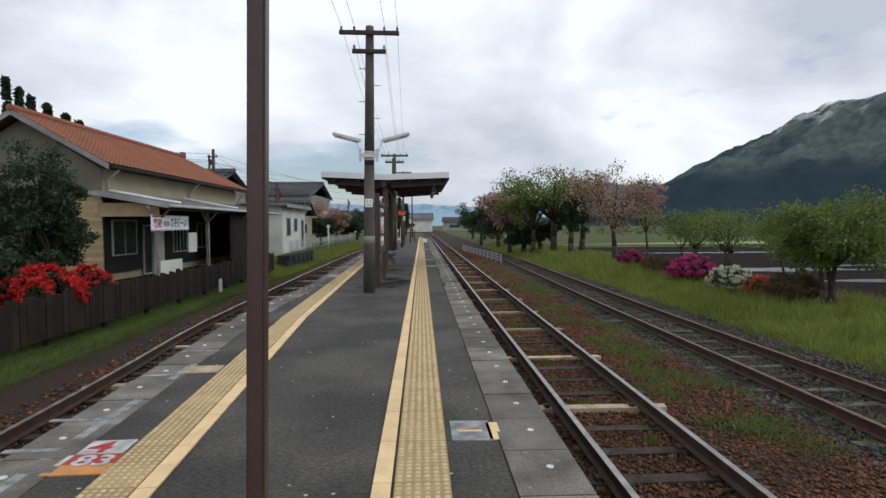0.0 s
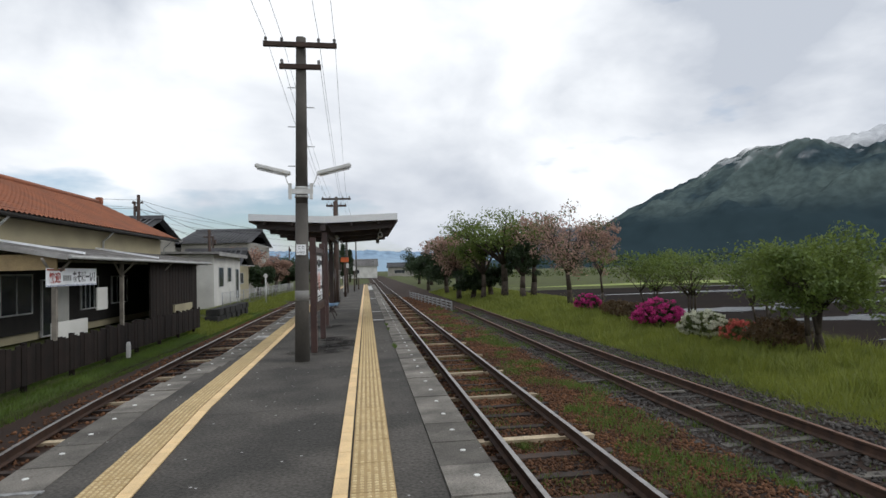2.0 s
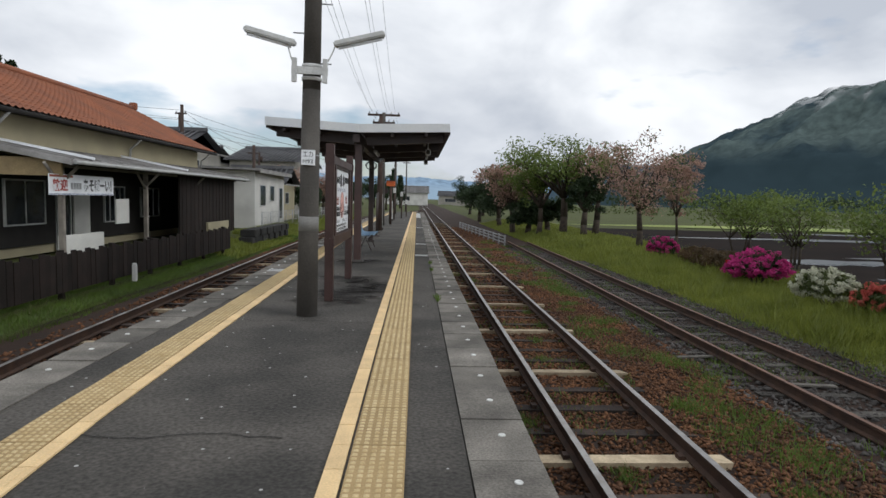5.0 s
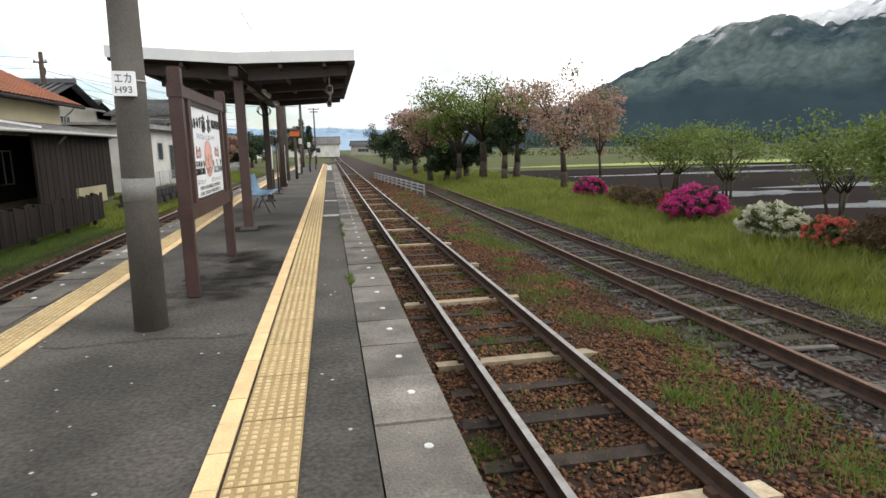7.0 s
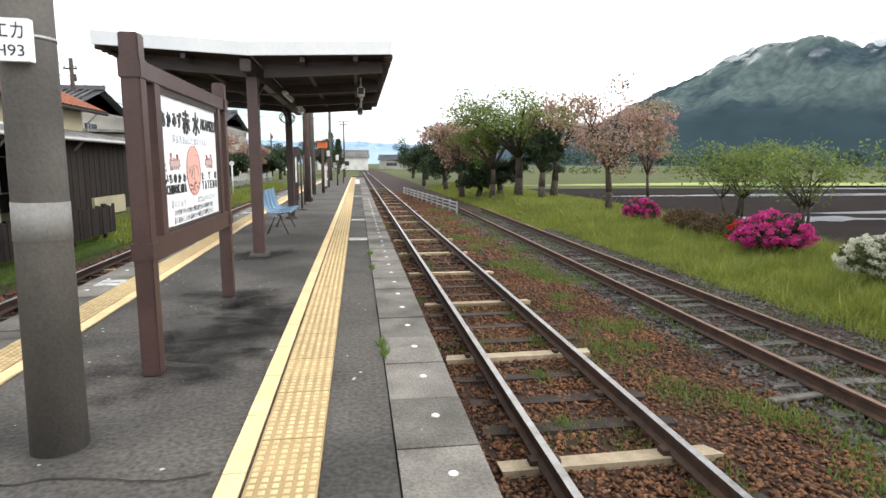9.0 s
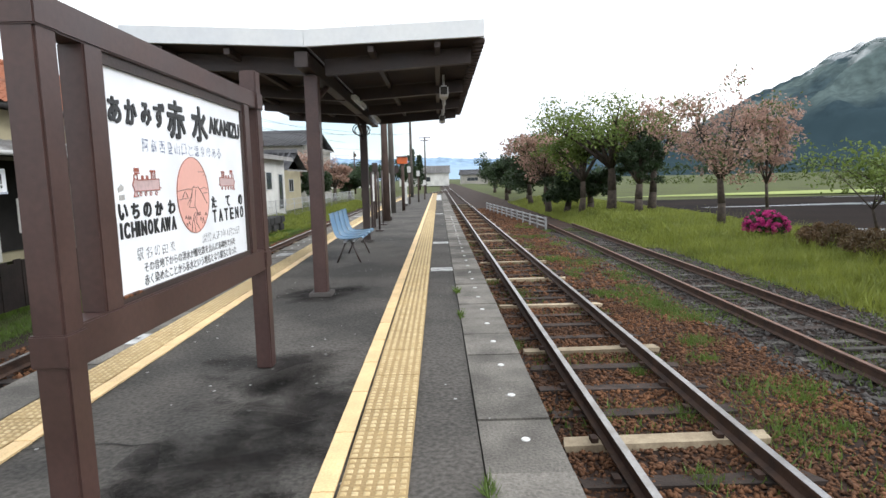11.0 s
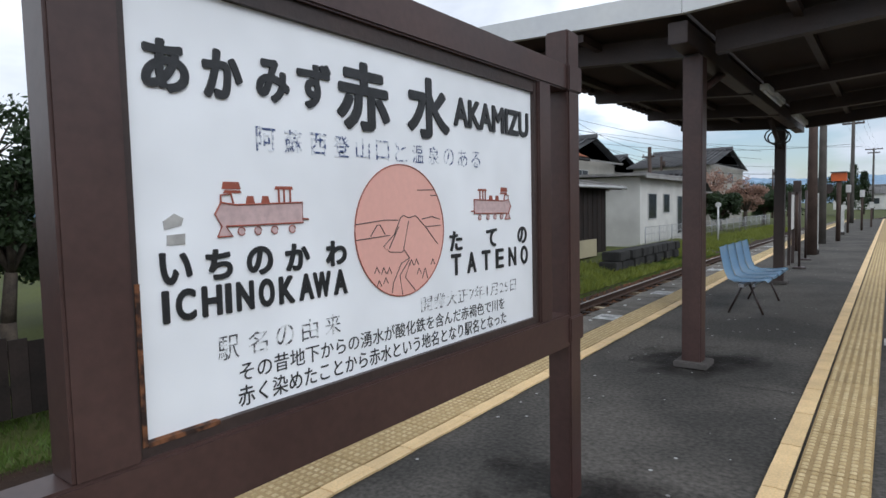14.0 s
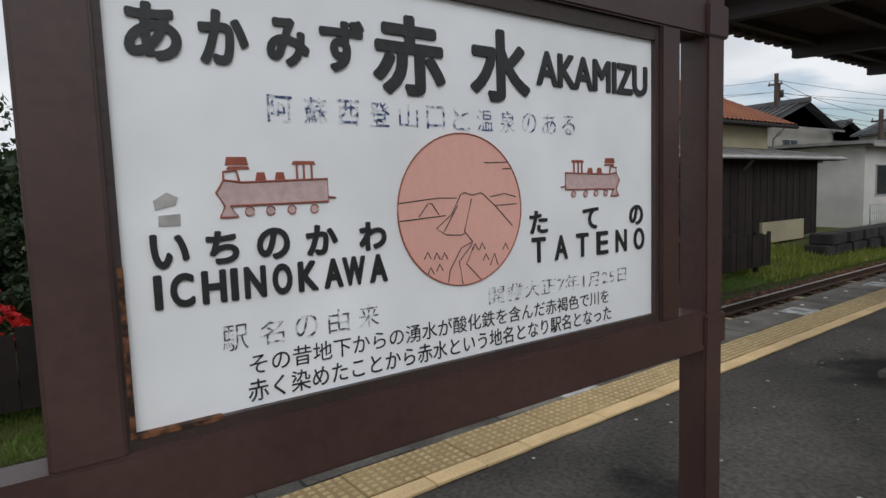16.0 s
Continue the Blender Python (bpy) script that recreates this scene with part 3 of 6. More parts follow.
# ==== tracks ====
def rail(name, fx, y0, y1, top_mat, parent, step=1.0, z_top=-0.89):
    prof = [(-0.0325, 0), (0.0325, 0), (0.0325, -0.03), (0.009, -0.045), (0.009, -0.12), (0.06, -0.14), (0.06, -0.153), (-0.06, -0.153), (-0.06, -0.14), (-0.009, -0.12), (-0.009, -0.045), (-0.0325, -0.03)]
    count = int((y1 - y0) / step) + 1
    v, f = [], []
    for j in range(count):
        y = y0 + (y1 - y0) * j / (count - 1)
        v += [(fx(y) + px, y, z_top + pz) for px, pz in prof]
    w = len(prof)
    for j in range(count - 1):
        for i in range(w):
            f.append((j * w + i, j * w + (i + 1) % w, (j + 1) * w + (i + 1) % w, (j + 1) * w + i)[::-1])
    me = bpy.data.meshes.new(name)
    me.from_pydata(v, [], f)
    me.materials.append(rail_side)
    me.materials.append(top_mat)
    me.polygons.foreach_set("material_index", [1 if k % w == 0 else 0 for k in range(len(f))])
    ob = new(name, me)
    ob.parent = parent
    return ob


main_track = thing("main_track", (0, 0, 0), "main railway track with polished rails on pale and dark sleepers", "railway track", kind="structure")
left_track = thing("loop_track", (0, 0, 0), "railway track on the station side of the platform", "railway track", kind="structure")
siding = thing("siding_track", (0, 0, 0), "rusty overgrown siding track on grey sleepers", "railway track", kind="structure")
for u in (2.03, 3.16):
    rail("rail", lambda y, u=u: u, -10, 320, rail_top, main_track, 4.0)
    rail("rail", lambda y, u=u: track_left(u, y), -10, 138, rail_top, left_track, 2.0)
for u in (0, 1.13):
    rail("rail", lambda y, u=u: siding_x(y) + u, -10, 41, rail_rusty, siding, 1.5, -0.92)
# buffer fence at the siding's end
fence_r = thing("low_metal_fence", (0, 0, 0), "low grey metal fence along the siding", "fence")
for i in range(12):
    y = 39.5 + i * 1.62
    x = 5.35 - 0.11 * i
    part("post", boxes((x - 0.04, x + 0.04, y - 0.04, y + 0.04, -1.15, -0.5), bevel=0.008), metal_grey, fence_r)
    if i < 11:
        for z in (-0.57, -0.74, -0.92):
            part("bar", tubes(((x, y, z), (x - 0.11, y + 1.62, z), 0.035), seg=6), metal_grey, fence_r)

# ==== station name sign ====
sign = thing("station_sign", (-0.73, 16.08, 0), "brown framed station name board with black raised lettering", "station sign")
SX = -0.708
post_m = mesh_of("post", boxes((-0.055, 0.055, -0.055, 0.055, 0, 2.086), bevel=0.008), brown)
for y in (14.934, 17.176):
    p = part("post", post_m, None, None)
    p.matrix_world = pose(SX, y, 0)
    p.parent, p.matrix_parent_inverse = sign, sign.matrix_world.inverted()
    for z in (0.79, 1.882):
        c = part("collar", boxes((-0.064, 0.064, -0.064, 0.064, -0.056, 0.056), bevel=0.005), brown, None)
        c.matrix_world = pose(SX, y, z)
        c.parent, c.matrix_parent_inverse = p, p.matrix_world.inverted()


def sign_part(name, bm, m, label="", parent=None):
    ob = part(name, bm, m, None, label)
    ob.parent, ob.matrix_parent_inverse = parent or sign, (parent or sign).matrix_world.inverted()
    return ob


sign_part("top_rail", boxes((SX - 0.05, SX + 0.05, 14.94, 17.17, 1.828, 1.938), bevel=0.006), brown)
sign_part("bottom_rail", boxes((SX - 0.05, SX + 0.05, 14.94, 17.17, 0.715, 0.862), bevel=0.006), brown)
for y0, y1 in ((15.145, 15.265), (16.868, 16.97)):
    sign_part("side_rail", boxes((SX - 0.048, SX + 0.048, y0, y1, 0.858, 1.832), bevel=0.006), brown)
for b in ((15.26, 15.281, 0.862, 1.83), (16.85, 16.87, 0.862, 1.83)):
    sign_part("bead", boxes((SX - 0.03, SX + 0.034, b[0], b[1], b[2], b[3])), brown_dark)
for z0, z1 in ((0.858, 0.888), (1.784, 1.831)):
    sign_part("bead", boxes((SX - 0.03, SX + 0.033, 15.276, 16.856, z0, z1)), brown_dark)
board = sign_part("board", boxes((SX - 0.015, SX + 0.018, 15.278, 16.856, 0.866, 1.79)), board_white, "white enamel board")
BX = SX + 0.018


def on_board(ob):
    ob.parent, ob.matrix_parent_inverse = board, board.matrix_world.inverted()
    ob.location = (0, 0, 0)
    return ob


def letters(body, y0, y1, z0, z1, m=None, bold=0.0, raised=0.003, swell=0.0):
    return on_board(text_mesh(body, y0, y1, z0, z1, BX, m or ink, "lettering", None, raised, bold, swell))


for ch, y0, y1, z0, z1 in (("あ", 15.313, 15.413, 1.57, 1.676), ("か", 15.44, 15.538, 1.573, 1.68), ("み", 15.571, 15.666, 1.583, 1.684), ("ず", 15.687, 15.798, 1.582, 1.7), ("赤", 15.816, 16.016, 1.546, 1.729), ("水", 16.096, 16.302, 1.548, 1.734)):
    letters(ch, y0 + 0.006, y1 - 0.006, z0 + 0.006, z1 - 0.006, None, 0, 0.004, 0.0046 if y0 < 15.8 else 0.0066)
letters("AKAMIZU", 16.332, 16.82, 1.606, 1.694, None, 0, 0.004, 0.004)
for i, ch in enumerate("阿蘇西登山口と温泉のある"):
    y = 15.567 + i * 0.0783
    letters(ch, y, y + 0.053, 1.471, 1.526, ink_blue, -0.004 if i > 3 else 0.004, 0.0008)
for ch, y0, y1 in zip("いちのかわ", (15.33, 15.429, 15.528, 15.634, 15.761), (15.398, 15.492, 15.598, 15.708, 15.832)):
    letters(ch, y0 + 0.003, y1 - 0.003, 1.192, 1.252, None, 0, 0.003, 0.003)
for ch, y0, y1 in (("I", 15.334, 15.343), ("C", 15.362, 15.400), ("H", 15.419, 15.460), ("I", 15.474, 15.483), ("N", 15.501, 15.540), ("O", 15.559, 15.596), ("K", 15.615, 15.654), ("A", 15.674, 15.714), ("W", 15.719, 15.770), ("A", 15.787, 15.828)):
    letters(ch, y0, y1, 1.116, 1.176, None, 0, 0.003, 0.003)
for ch, y in zip("たての", (16.294, 16.513, 16.734)):
    letters(ch, y, y + 0.065, 1.194, 1.255, None, 0, 0.003, 0.002)
for i, ch in enumerate("TATENO"):
    y = 16.3 + i * 0.0912
    letters(ch, y, y + 0.05, 1.112, 1.18, None, 0, 0.003, 0.0018)
for i, ch in enumerate("駅名の由来"):
    letters(ch, 15.448 + i * 0.076, 15.499 + i * 0.076, 1.012, 1.064, ink_faint, -0.006, 0.0008)
letters("開業大正7年1月25日", 16.139, 16.716, 1.014, 1.061, ink_faint, -0.006, 0.0008)
letters("その昔地下からの湧水が酸化鉄を含んだ赤褐色で川を", 15.498, 16.628, 0.954, 0.998, ink, 0.002, 0.0008)
letters("赤く染めたことから赤水という地名となり駅名となった", 15.492, 16.64, 0.898, 0.945, ink, 0.006, 0.0008)


def flat_shape(name, pts, m, x=BX + 0.0022, depth=0.004, label=""):
    bm = bmesh.new()
    f = bm.faces.new([bm.verts.new((x - depth, y, z)) for y, z in pts])
    r = bmesh.ops.extrude_face_region(bm, geom=[f])
    for v in r["geom"]:
        if isinstance(v, bmesh.types.BMVert):
            v.co.x += depth
    bmesh.ops.recalc_face_normals(bm, faces=bm.faces)
    return on_board(part(name, bm, m, None, label))


def ring(cy, cz, ry, rz, n=56):
    return [(cy + ry * math.cos(k * math.tau / n), cz + rz * math.sin(k * math.tau / n)) for k in range(n)]


def bent_tube(pts, r, seg=6):
    """One continuous tube through the points."""
    pts = [Vector(p) for p in pts]
    v, f = [], []
    for k, p in enumerate(pts):
        d = (pts[min(k + 1, len(pts) - 1)] - pts[max(k - 1, 0)]).normalized()
        q = d.to_track_quat("Z", "Y").to_matrix()
        v += [tuple(p + q @ Vector((r * math.cos(a * math.tau / seg), r * math.sin(a * math.tau / seg), 0))) for a in range(seg)]
    for k in range(len(pts) - 1):
        f += [(k * seg + a, k * seg + (a + 1) % seg, (k + 1) * seg + (a + 1) % seg, (k + 1) * seg + a) for a in range(seg)]
    f += [tuple(range(seg))[::-1], tuple(range((len(pts) - 1) * seg, len(pts) * seg))]
    return v, f


def strokes(name, lines, m, r=0.0022, x=BX + 0.003):
    for ln in lines:
        on_board(part(name, raw(name, *bent_tube([(x, y, z) for y, z in ln], r), m)))


CY, CZ, RY, RZ = 16.062, 1.27, 0.197, 0.193
flat_shape("emblem_disc", ring(CY, CZ, RY, RZ), pink, label="salmon pink round emblem")
strokes("emblem_rim", [ring(CY, CZ, RY, RZ) + [(CY + RY, CZ)]], rust_red, 0.0018)


def em(*pts):
    return [(CY + RY * a, CZ + RZ * b) for a, b in pts]


strokes("drawing", [
    em((-0.98, 0.12), (-0.4, 0.17), (-0.12, 0.16)), em((-0.98, -0.1), (-0.3, -0.06)), em((-0.7, -0.06), (-0.56, 0.1), (-0.5, 0.1), (-0.4, -0.04)),
    em((-0.05, 0.2), (0.02, 0.23), (0.14, 0.19), (0.28, 0.22), (0.33, 0.2), (0.55, 0.02), (0.83, -0.25)),
    em((-0.05, 0.2), (-0.2, -0.05), (-0.44, -0.22), (-0.3, -0.31), (-0.05, -0.33), (0.02, -0.3)), em((-0.1, 0.06), (-0.32, -0.26)), em((0.13, 0.14), (0.0, -0.28), (0.13, -0.43)),
    em((0.13, -0.43), (-0.06, -0.5), (-0.25, -0.78), (-0.28, -0.93)), em((0.12, -0.46), (-0.1, -0.68), (-0.05, -0.98)), em((0.14, -0.5), (0.02, -0.72), (0.25, -0.95)),
    em((0.45, 0.16), (0.7, 0.2), (0.9, 0.15)), em((0.55, 0.04), (0.92, 0.05)), em((0.36, 0.62), (0.76, 0.63)), em((0.68, 0.54), (0.83, 0.54)),
    *[em((a, b), (a + 0.05, b + 0.09), (a + 0.1, b)) for a, b in ((-0.64, -0.6), (-0.5, -0.62), (-0.38, -0.63), (-0.6, -0.8), (-0.46, -0.77), (0.12, -0.55), (0.24, -0.55), (0.65, -0.58), (0.3, -0.7))], em((0.42, -0.78), (0.5, -0.62), (0.56, -0.79))], ink, 0.0013)


def engine(y0, y1, z0, z1, flip):
    """A small old-fashioned locomotive, drawn as raised shapes."""
    def P(a, b):
        a = 1 - a if flip else a
        return (y0 + (y1 - y0) * a, z0 + (z1 - z0) * b)

    body = [(0.02, 0.02), (0.06, 0.2), (0.0, 0.42), (0.06, 0.62), (0.2, 0.58), (0.93, 0.62), (0.93, 0.22), (0.1, 0.2), (0.16, 0.02)]
    pts = [P(*q) for q in body]
    flat_shape("locomotive_body", pts, pink_grey)
    outline = [pts + [pts[0]], [P(0.06, 0.62), P(0.06, 0.75), P(0.16, 0.78), P(0.18, 0.6)], [P(0.66, 0.6), P(0.66, 0.88)], [P(0.72, 0.6), P(0.72, 0.88)], [P(0.79, 0.6), P(0.79, 0.88)], [P(0.93, 0.3), P(1.0, 0.28)]]
    strokes("locomotive_outline", outline, rust_red, 0.0022)
    for a0, a1, b0, b1 in ((0.08, 0.26, 0.86, 0.99), (0.09, 0.27, 0.79, 0.84), (0.62, 0.83, 0.87, 0.93), (0.31, 0.4, 0.6, 0.74), (0.47, 0.56, 0.6, 0.74)):
        flat_shape("locomotive_fitting", [P(a0, b0), P(a1, b0), P(a1 - 0.015, b1), P(a0 + 0.015, b1)], rust_red)
    for a in (0.25, 0.42, 0.6, 0.8):
        c = P(a, 0.1)
        flat_shape("locomotive_wheel", ring(c[0], c[1], 0.009, 0.009, 14), pink_grey)
        strokes("locomotive_wheel_rim", [ring(c[0], c[1], 0.009, 0.009, 14)], rust_red, 0.0012)


engine(15.455, 15.708, 1.278, 1.4, False)
engine(16.419, 16.682, 1.287, 1.407, True)
flat_shape("tape_scrap", [(15.344, 1.3), (15.38, 1.308), (15.385, 1.322), (15.366, 1.332), (15.342, 1.317)], tape_grey)
flat_shape("tape_scrap", [(15.348, 1.269), (15.386, 1.269), (15.387, 1.291), (15.349, 1.289)], tape_grey)
sign_part("rust_streak", boxes((SX - 0.02, SX + 0.036, 15.282, 15.436, 0.882, 0.891)), brown_rust)
sign_part("rust_streak", boxes((SX - 0.02, SX + 0.0362, 15.272, 15.282, 0.885, 1.2)), brown_rust)


# ==== concrete pole with lamps and cross-arms ====
def wire(pts, r=0.0038):
    me = bpy.data.meshes.new("wire")
    v, f = bent_tube(pts, r, 5)
    me.from_pydata(v, [], f)
    me.polygons.foreach_set("use_smooth", [True] * len(f))
    return me


def sag(a, b, drop, n=14):
    a, b = Vector(a), Vector(b)
    return [a.lerp(b, k / n) - Vector((0, 0, drop * 4 * (k / n) * (1 - k / n))) for k in range(n + 1)]


pole_band = mat("grey_sheet", (0.24, 0.235, 0.22), (0.17, 0.165, 0.155), 3, 0.8, 0.1)
pole = thing("utility_pole", (-0.8, 13.96, 0), "weathered concrete pole with two fluorescent lamps and cross-arms", "utility pole")
pole.matrix_world = pose(-0.822, 13.97, 0, 0, 0.72, 0)
part("shaft", tubes(((0, 0, -0.02), (0, 0, 2.6), 0.122, 0.102), ((0, 0, 2.6), (0, 0, 5.4), 0.102, 0.082), seg=20), pole_conc, pole)
for z, half, seats in ((5.24, 0.6, (-0.56, -0.3, 0.3, 0.56)), (4.87, 0.34, (-0.3, 0.3))):
    arm = part("cross_arm", boxes((-half, half, -0.15, -0.08, z - 0.04, z + 0.04), bevel=0.005), pole_wood, pole)
    for x in seats:
        part("insulator", tubes(((x, -0.115, z + 0.04), (x, -0.115, z + 0.085), 0.026, 0.02), ((x, -0.115, z + 0.085), (x, -0.115, z + 0.12), 0.03, 0.018)), porcelain, arm)
for k in range(7):
    z = 2.9 + k * 0.33
    part("step_bolt", tubes(((-0.22 if k % 2 else 0.08, 0, z), (-0.08 if k % 2 else 0.22, 0, z), 0.008)), metal_grey, pole)
for z in (2.72, 2.86):
    part("lamp_clamp", tubes(((0, 0, z - 0.02), (0, 0, z + 0.02), 0.114), seg=20), lamp_white, pole)
for s in (-1, 1):
    part("lamp_bracket", boxes((min(0, s * 0.2), max(0, s * 0.2), -0.16, -0.12, 2.75, 2.83), (s * 0.17 - 0.025, s * 0.17 + 0.025, -0.17, -0.12, 2.66, 2.92)), lamp_white, pole)
    lamp = part("lamp_head", boxes((-0.29, 0.29, -0.06, 0.06, -0.03, 0.035), bevel=0.015), lamp_white, None, "white fluorescent lamp housing")
    lamp.matrix_world = Matrix.Translation((-0.737 + s * 0.495, 13.86, 3.155)) @ Euler((0, radians(-s * 14), 0)).to_matrix().to_4x4()
    lamp.parent, lamp.matrix_parent_inverse = pole, pole.matrix_world.inverted()
    tube_ob = part("lamp_tube", tubes(((-0.25, 0, -0.045), (0.25, 0, -0.045), 0.016)), board_white, None)
    tube_ob.parent = lamp
    part("lamp_cable", wire([(s * 0.2, -0.14, 2.9), (s * 0.24, -0.1, 3.0), (s * 0.26, -0.06, 3.08)], 0.008), lamp_white, pole)
plate = part("number_plate", boxes((-0.075, 0.075, -0.142, -0.1, 1.745, 1.915)), board_white, pole, "small white plate with two lines of characters")
for body, z0, z1 in (("エカ", 1.835, 1.9), ("H93", 1.765, 1.81)):
    t = text_mesh(body, -0.055, 0.055, z0, z1, 0, ink, "lettering", None, 0.001)
    t.parent = plate
    t.matrix_basis = Matrix(((0, 1, 0, 0), (-1, 0, 0, -0.1422), (0, 0, 1, 0), (0, 0, 0, 1)))
part("plate_strap", tubes(((0, 0, 1.85), (0, 0, 1.865), 0.111), seg=20), metal_grey, pole)
part("grey_band", tubes(((0, 0, 0.99), (0, 0, 1.16), 0.1165, 0.115), seg=20), pole_band, pole, "grey sheet wrapped round the pole")

far_poles = []
for x, y, h, mname in ((-1.14, 32.3, 4.8, "rod"), (-1.3, 37.0, 5.6, "arm"), (-1.45, 58.0, 7.4, "arm"), (-1.2, 95.0, 8.0, "arm")):
    p = thing("utility_pole", (x, y, 0 if y < 50 else -0.95), "slender concrete pole with wires farther along the line", "utility pole", "poles along the line")
    part("shaft", tubes(((0, 0, 0), (0, 0, h), 0.13, 0.085), seg=12), pole_wood if mname == "rod" else pole_conc, p)
    if mname == "arm":
        for dz, half in ((0.12, 0.8), (0.5, 0.55)):
            part("cross_arm", boxes((-half, half, -0.05, 0.03, h - dz - 0.05, h - dz + 0.05)), pole_wood, p)
            for s in (-half * 0.9, -half * 0.45, half * 0.45, half * 0.9):
                part("insulator", tubes(((s, 0, h - dz + 0.05), (s, 0, h - dz + 0.16), 0.04, 0.02), seg=6), porcelain, p)
    far_poles.append((x, y, h))
for i, x in enumerate((-0.56, -0.3, 0.3, 0.56)):
    w = thing("overhead_wire", (0, 0, 0), "thin dark overhead wire strung between poles", "wire", "overhead wires")
    part("span", wire(sag((-0.75 + x, 13.85, 5.37), (-1.3 + x, 37, 5.65), 0.35) + sag((-1.3 + x, 37, 5.65), (-1.45 + x, 58, 6.4), 0.3)[1:] + sag((-1.45 + x, 58, 6.4), (-1.2 + x, 95, 7.1), 0.4)[1:]), wire_mat, w)
    part("back_span", wire(sag((-0.75 + x, 13.85, 5.37), (-0.3 + x, -26, 6.4), 0.45)), wire_mat, w)
for dx, z in ((-0.3, 4.9), (0.3, 4.9)):
    w = thing("overhead_wire", (0, 0, 0), "thin dark overhead wire strung between poles", "wire", "overhead wires")
    part("span", wire(sag((-0.75 + dx, 13.85, z + 0.1), (-1.3 + dx, 37, 5.2), 0.4)), wire_mat, w)

# slim brown post close to the line of the walk
slim = thing("steel_post", (-0.073, 3.09, 0), "slim dark brown painted steel post", "post")
part("shaft", boxes((-0.02, 0.02, -0.02, 0.02, 0, 3.0), bevel=0.005), brown, slim)
part("base_plate", boxes((-0.08, 0.08, -0.08, 0.08, 0, 0.012), bevel=0.003), brown_dark, slim)
slim.rotation_euler = (0, radians(1.1), 0)
slim.location.x = -0.117

# ==== shelter ====
shelter = thing("platform_shelter", (-0.84, 19.0, 0), "open steel shelter with a shallow butterfly roof", "platform shelter")
Y0, Y1 = 19.32, 26.7


def in_shelter(name, bm, m, label="", parent=None):
    ob = part(name, bm, m, None, label)
    ob.parent, ob.matrix_parent_inverse = parent or shelter, (parent or shelter).matrix_world.inverted()
    return ob


def quad_slab(x0, z0, x1, z1, y0, y1, th):
    bm = bmesh.new()
    vs = [bm.verts.new(c) for c in ((x0, y0, z0), (x1, y0, z1), (x1, y0, z1 + th), (x0, y0, z0 + th), (x0, y1, z0), (x1, y1, z1), (x1, y1, z1 + th), (x0, y1, z0 + th))]
    for f in ((0, 1, 2, 3), (5, 4, 7, 6), (4, 0, 3, 7), (1, 5, 6, 2), (3, 2, 6, 7), (4, 5, 1, 0)):
        bm.faces.new([vs[i] for i in f])
    return bm


RL, RM, RR = (-2.666, 2.829), (-0.776, 2.741), (1.092, 2.802)
for a, b in ((RL, RM), (RM, RR)):
    in_shelter("roof_sheet", quad_slab(a[0] + 0.03, a[1] - 0.02, b[0] - 0.03 if b is RR else b[0], b[1] - 0.02, Y0 + 0.03, Y1, 0.05), under)
    in_shelter("fascia", quad_slab(a[0], a[1] - 0.03, b[0] - 0.004, b[1] - 0.03, Y0 - 0.03, Y0 + 0.02, 0.17), fascia, "white metal fascia")
    in_shelter("fascia", quad_slab(a[0], a[1] - 0.03, b[0] - 0.004, b[1] - 0.03, Y1, Y1 + 0.05, 0.15), fascia, "white metal fascia")
# ribs of the corrugated sheet showing along both eaves
for x, z in ((RL[0] + 0.05, RL[1] - 0.045), (RR[0] - 0.05, RR[1] - 0.045)):
    for k in range(36):
        in_shelter("sheet_rib", boxes((x - 0.06, x + 0.06, Y0 + 0.1 + k * 0.2, Y0 + 0.2 + k * 0.2, z - 0.02, z + 0.03)), under)
for y in (19.82, 22.0, 24.0, 25.8):
    for a, b in ((RL, RM), (RM, RR)):
        in_shelter("rafter", quad_slab(a[0] + 0.12, a[1] - 0.2 if a is RL else a[1] - 0.24, b[0] - (0.12 if b is RR else 0), b[1] - (0.2 if b is RR else 0.24), y - 0.05, y + 0.05, 0.17), brown_dark)
for x, z in ((-2.3, 2.75), (-1.6, 2.71), (-0.1, 2.7), (0.6, 2.73)):
    in_shelter("purlin", boxes((x - 0.03, x + 0.03, Y0 + 0.05, Y1 - 0.02, z - 0.04, z + 0.02)), brown_dark)
in_shelter("ridge_beam", boxes((-0.9, -0.76, Y0 + 0.05, Y1 - 0.02, 2.52, 2.68), bevel=0.006), brown_dark)
for y, m in ((19.82, brown), (25.8, brown_dark)):
    x = -0.82 if y < 22 else -1.0
    col = in_shelter("column", boxes((x - 0.075, x + 0.075, y - 0.075, y + 0.075, 0.0, 2.5), bevel=0.008), m)
    in_shelter("base_plate", boxes((x - 0.13, x + 0.13, y - 0.13, y + 0.13, 0.0, 0.05), bevel=0.008), wall_conc, "", col)
    in_shelter("brace", tubes(((x, y, 2.2), (x, y + (1.1 if y < 22 else -1.1), 2.58), 0.035)), m, "", col)
for y in (21.35, 25.0):
    loud = thing("loudspeaker", (0.68, y, 2.5), "cream box loudspeaker hung along the shelter eave", "loudspeaker", "shelter loudspeakers")
    part("housing", boxes((-0.06, 0.06, -0.22, 0.2, -0.07, 0.07), bevel=0.02), lamp_white, loud)
    part("grille", boxes((-0.045, 0.045, -0.228, -0.218, -0.05, 0.05), bevel=0.003), wall_conc, loud)
    part("bracket", boxes((-0.015, 0.015, -0.03, 0.03, 0.06, 0.24)), lamp_white, loud)
conduit = thing("conduit", (0.7, 23.2, 2.58), "cream painted conduit running below the shelter eave", "conduit")
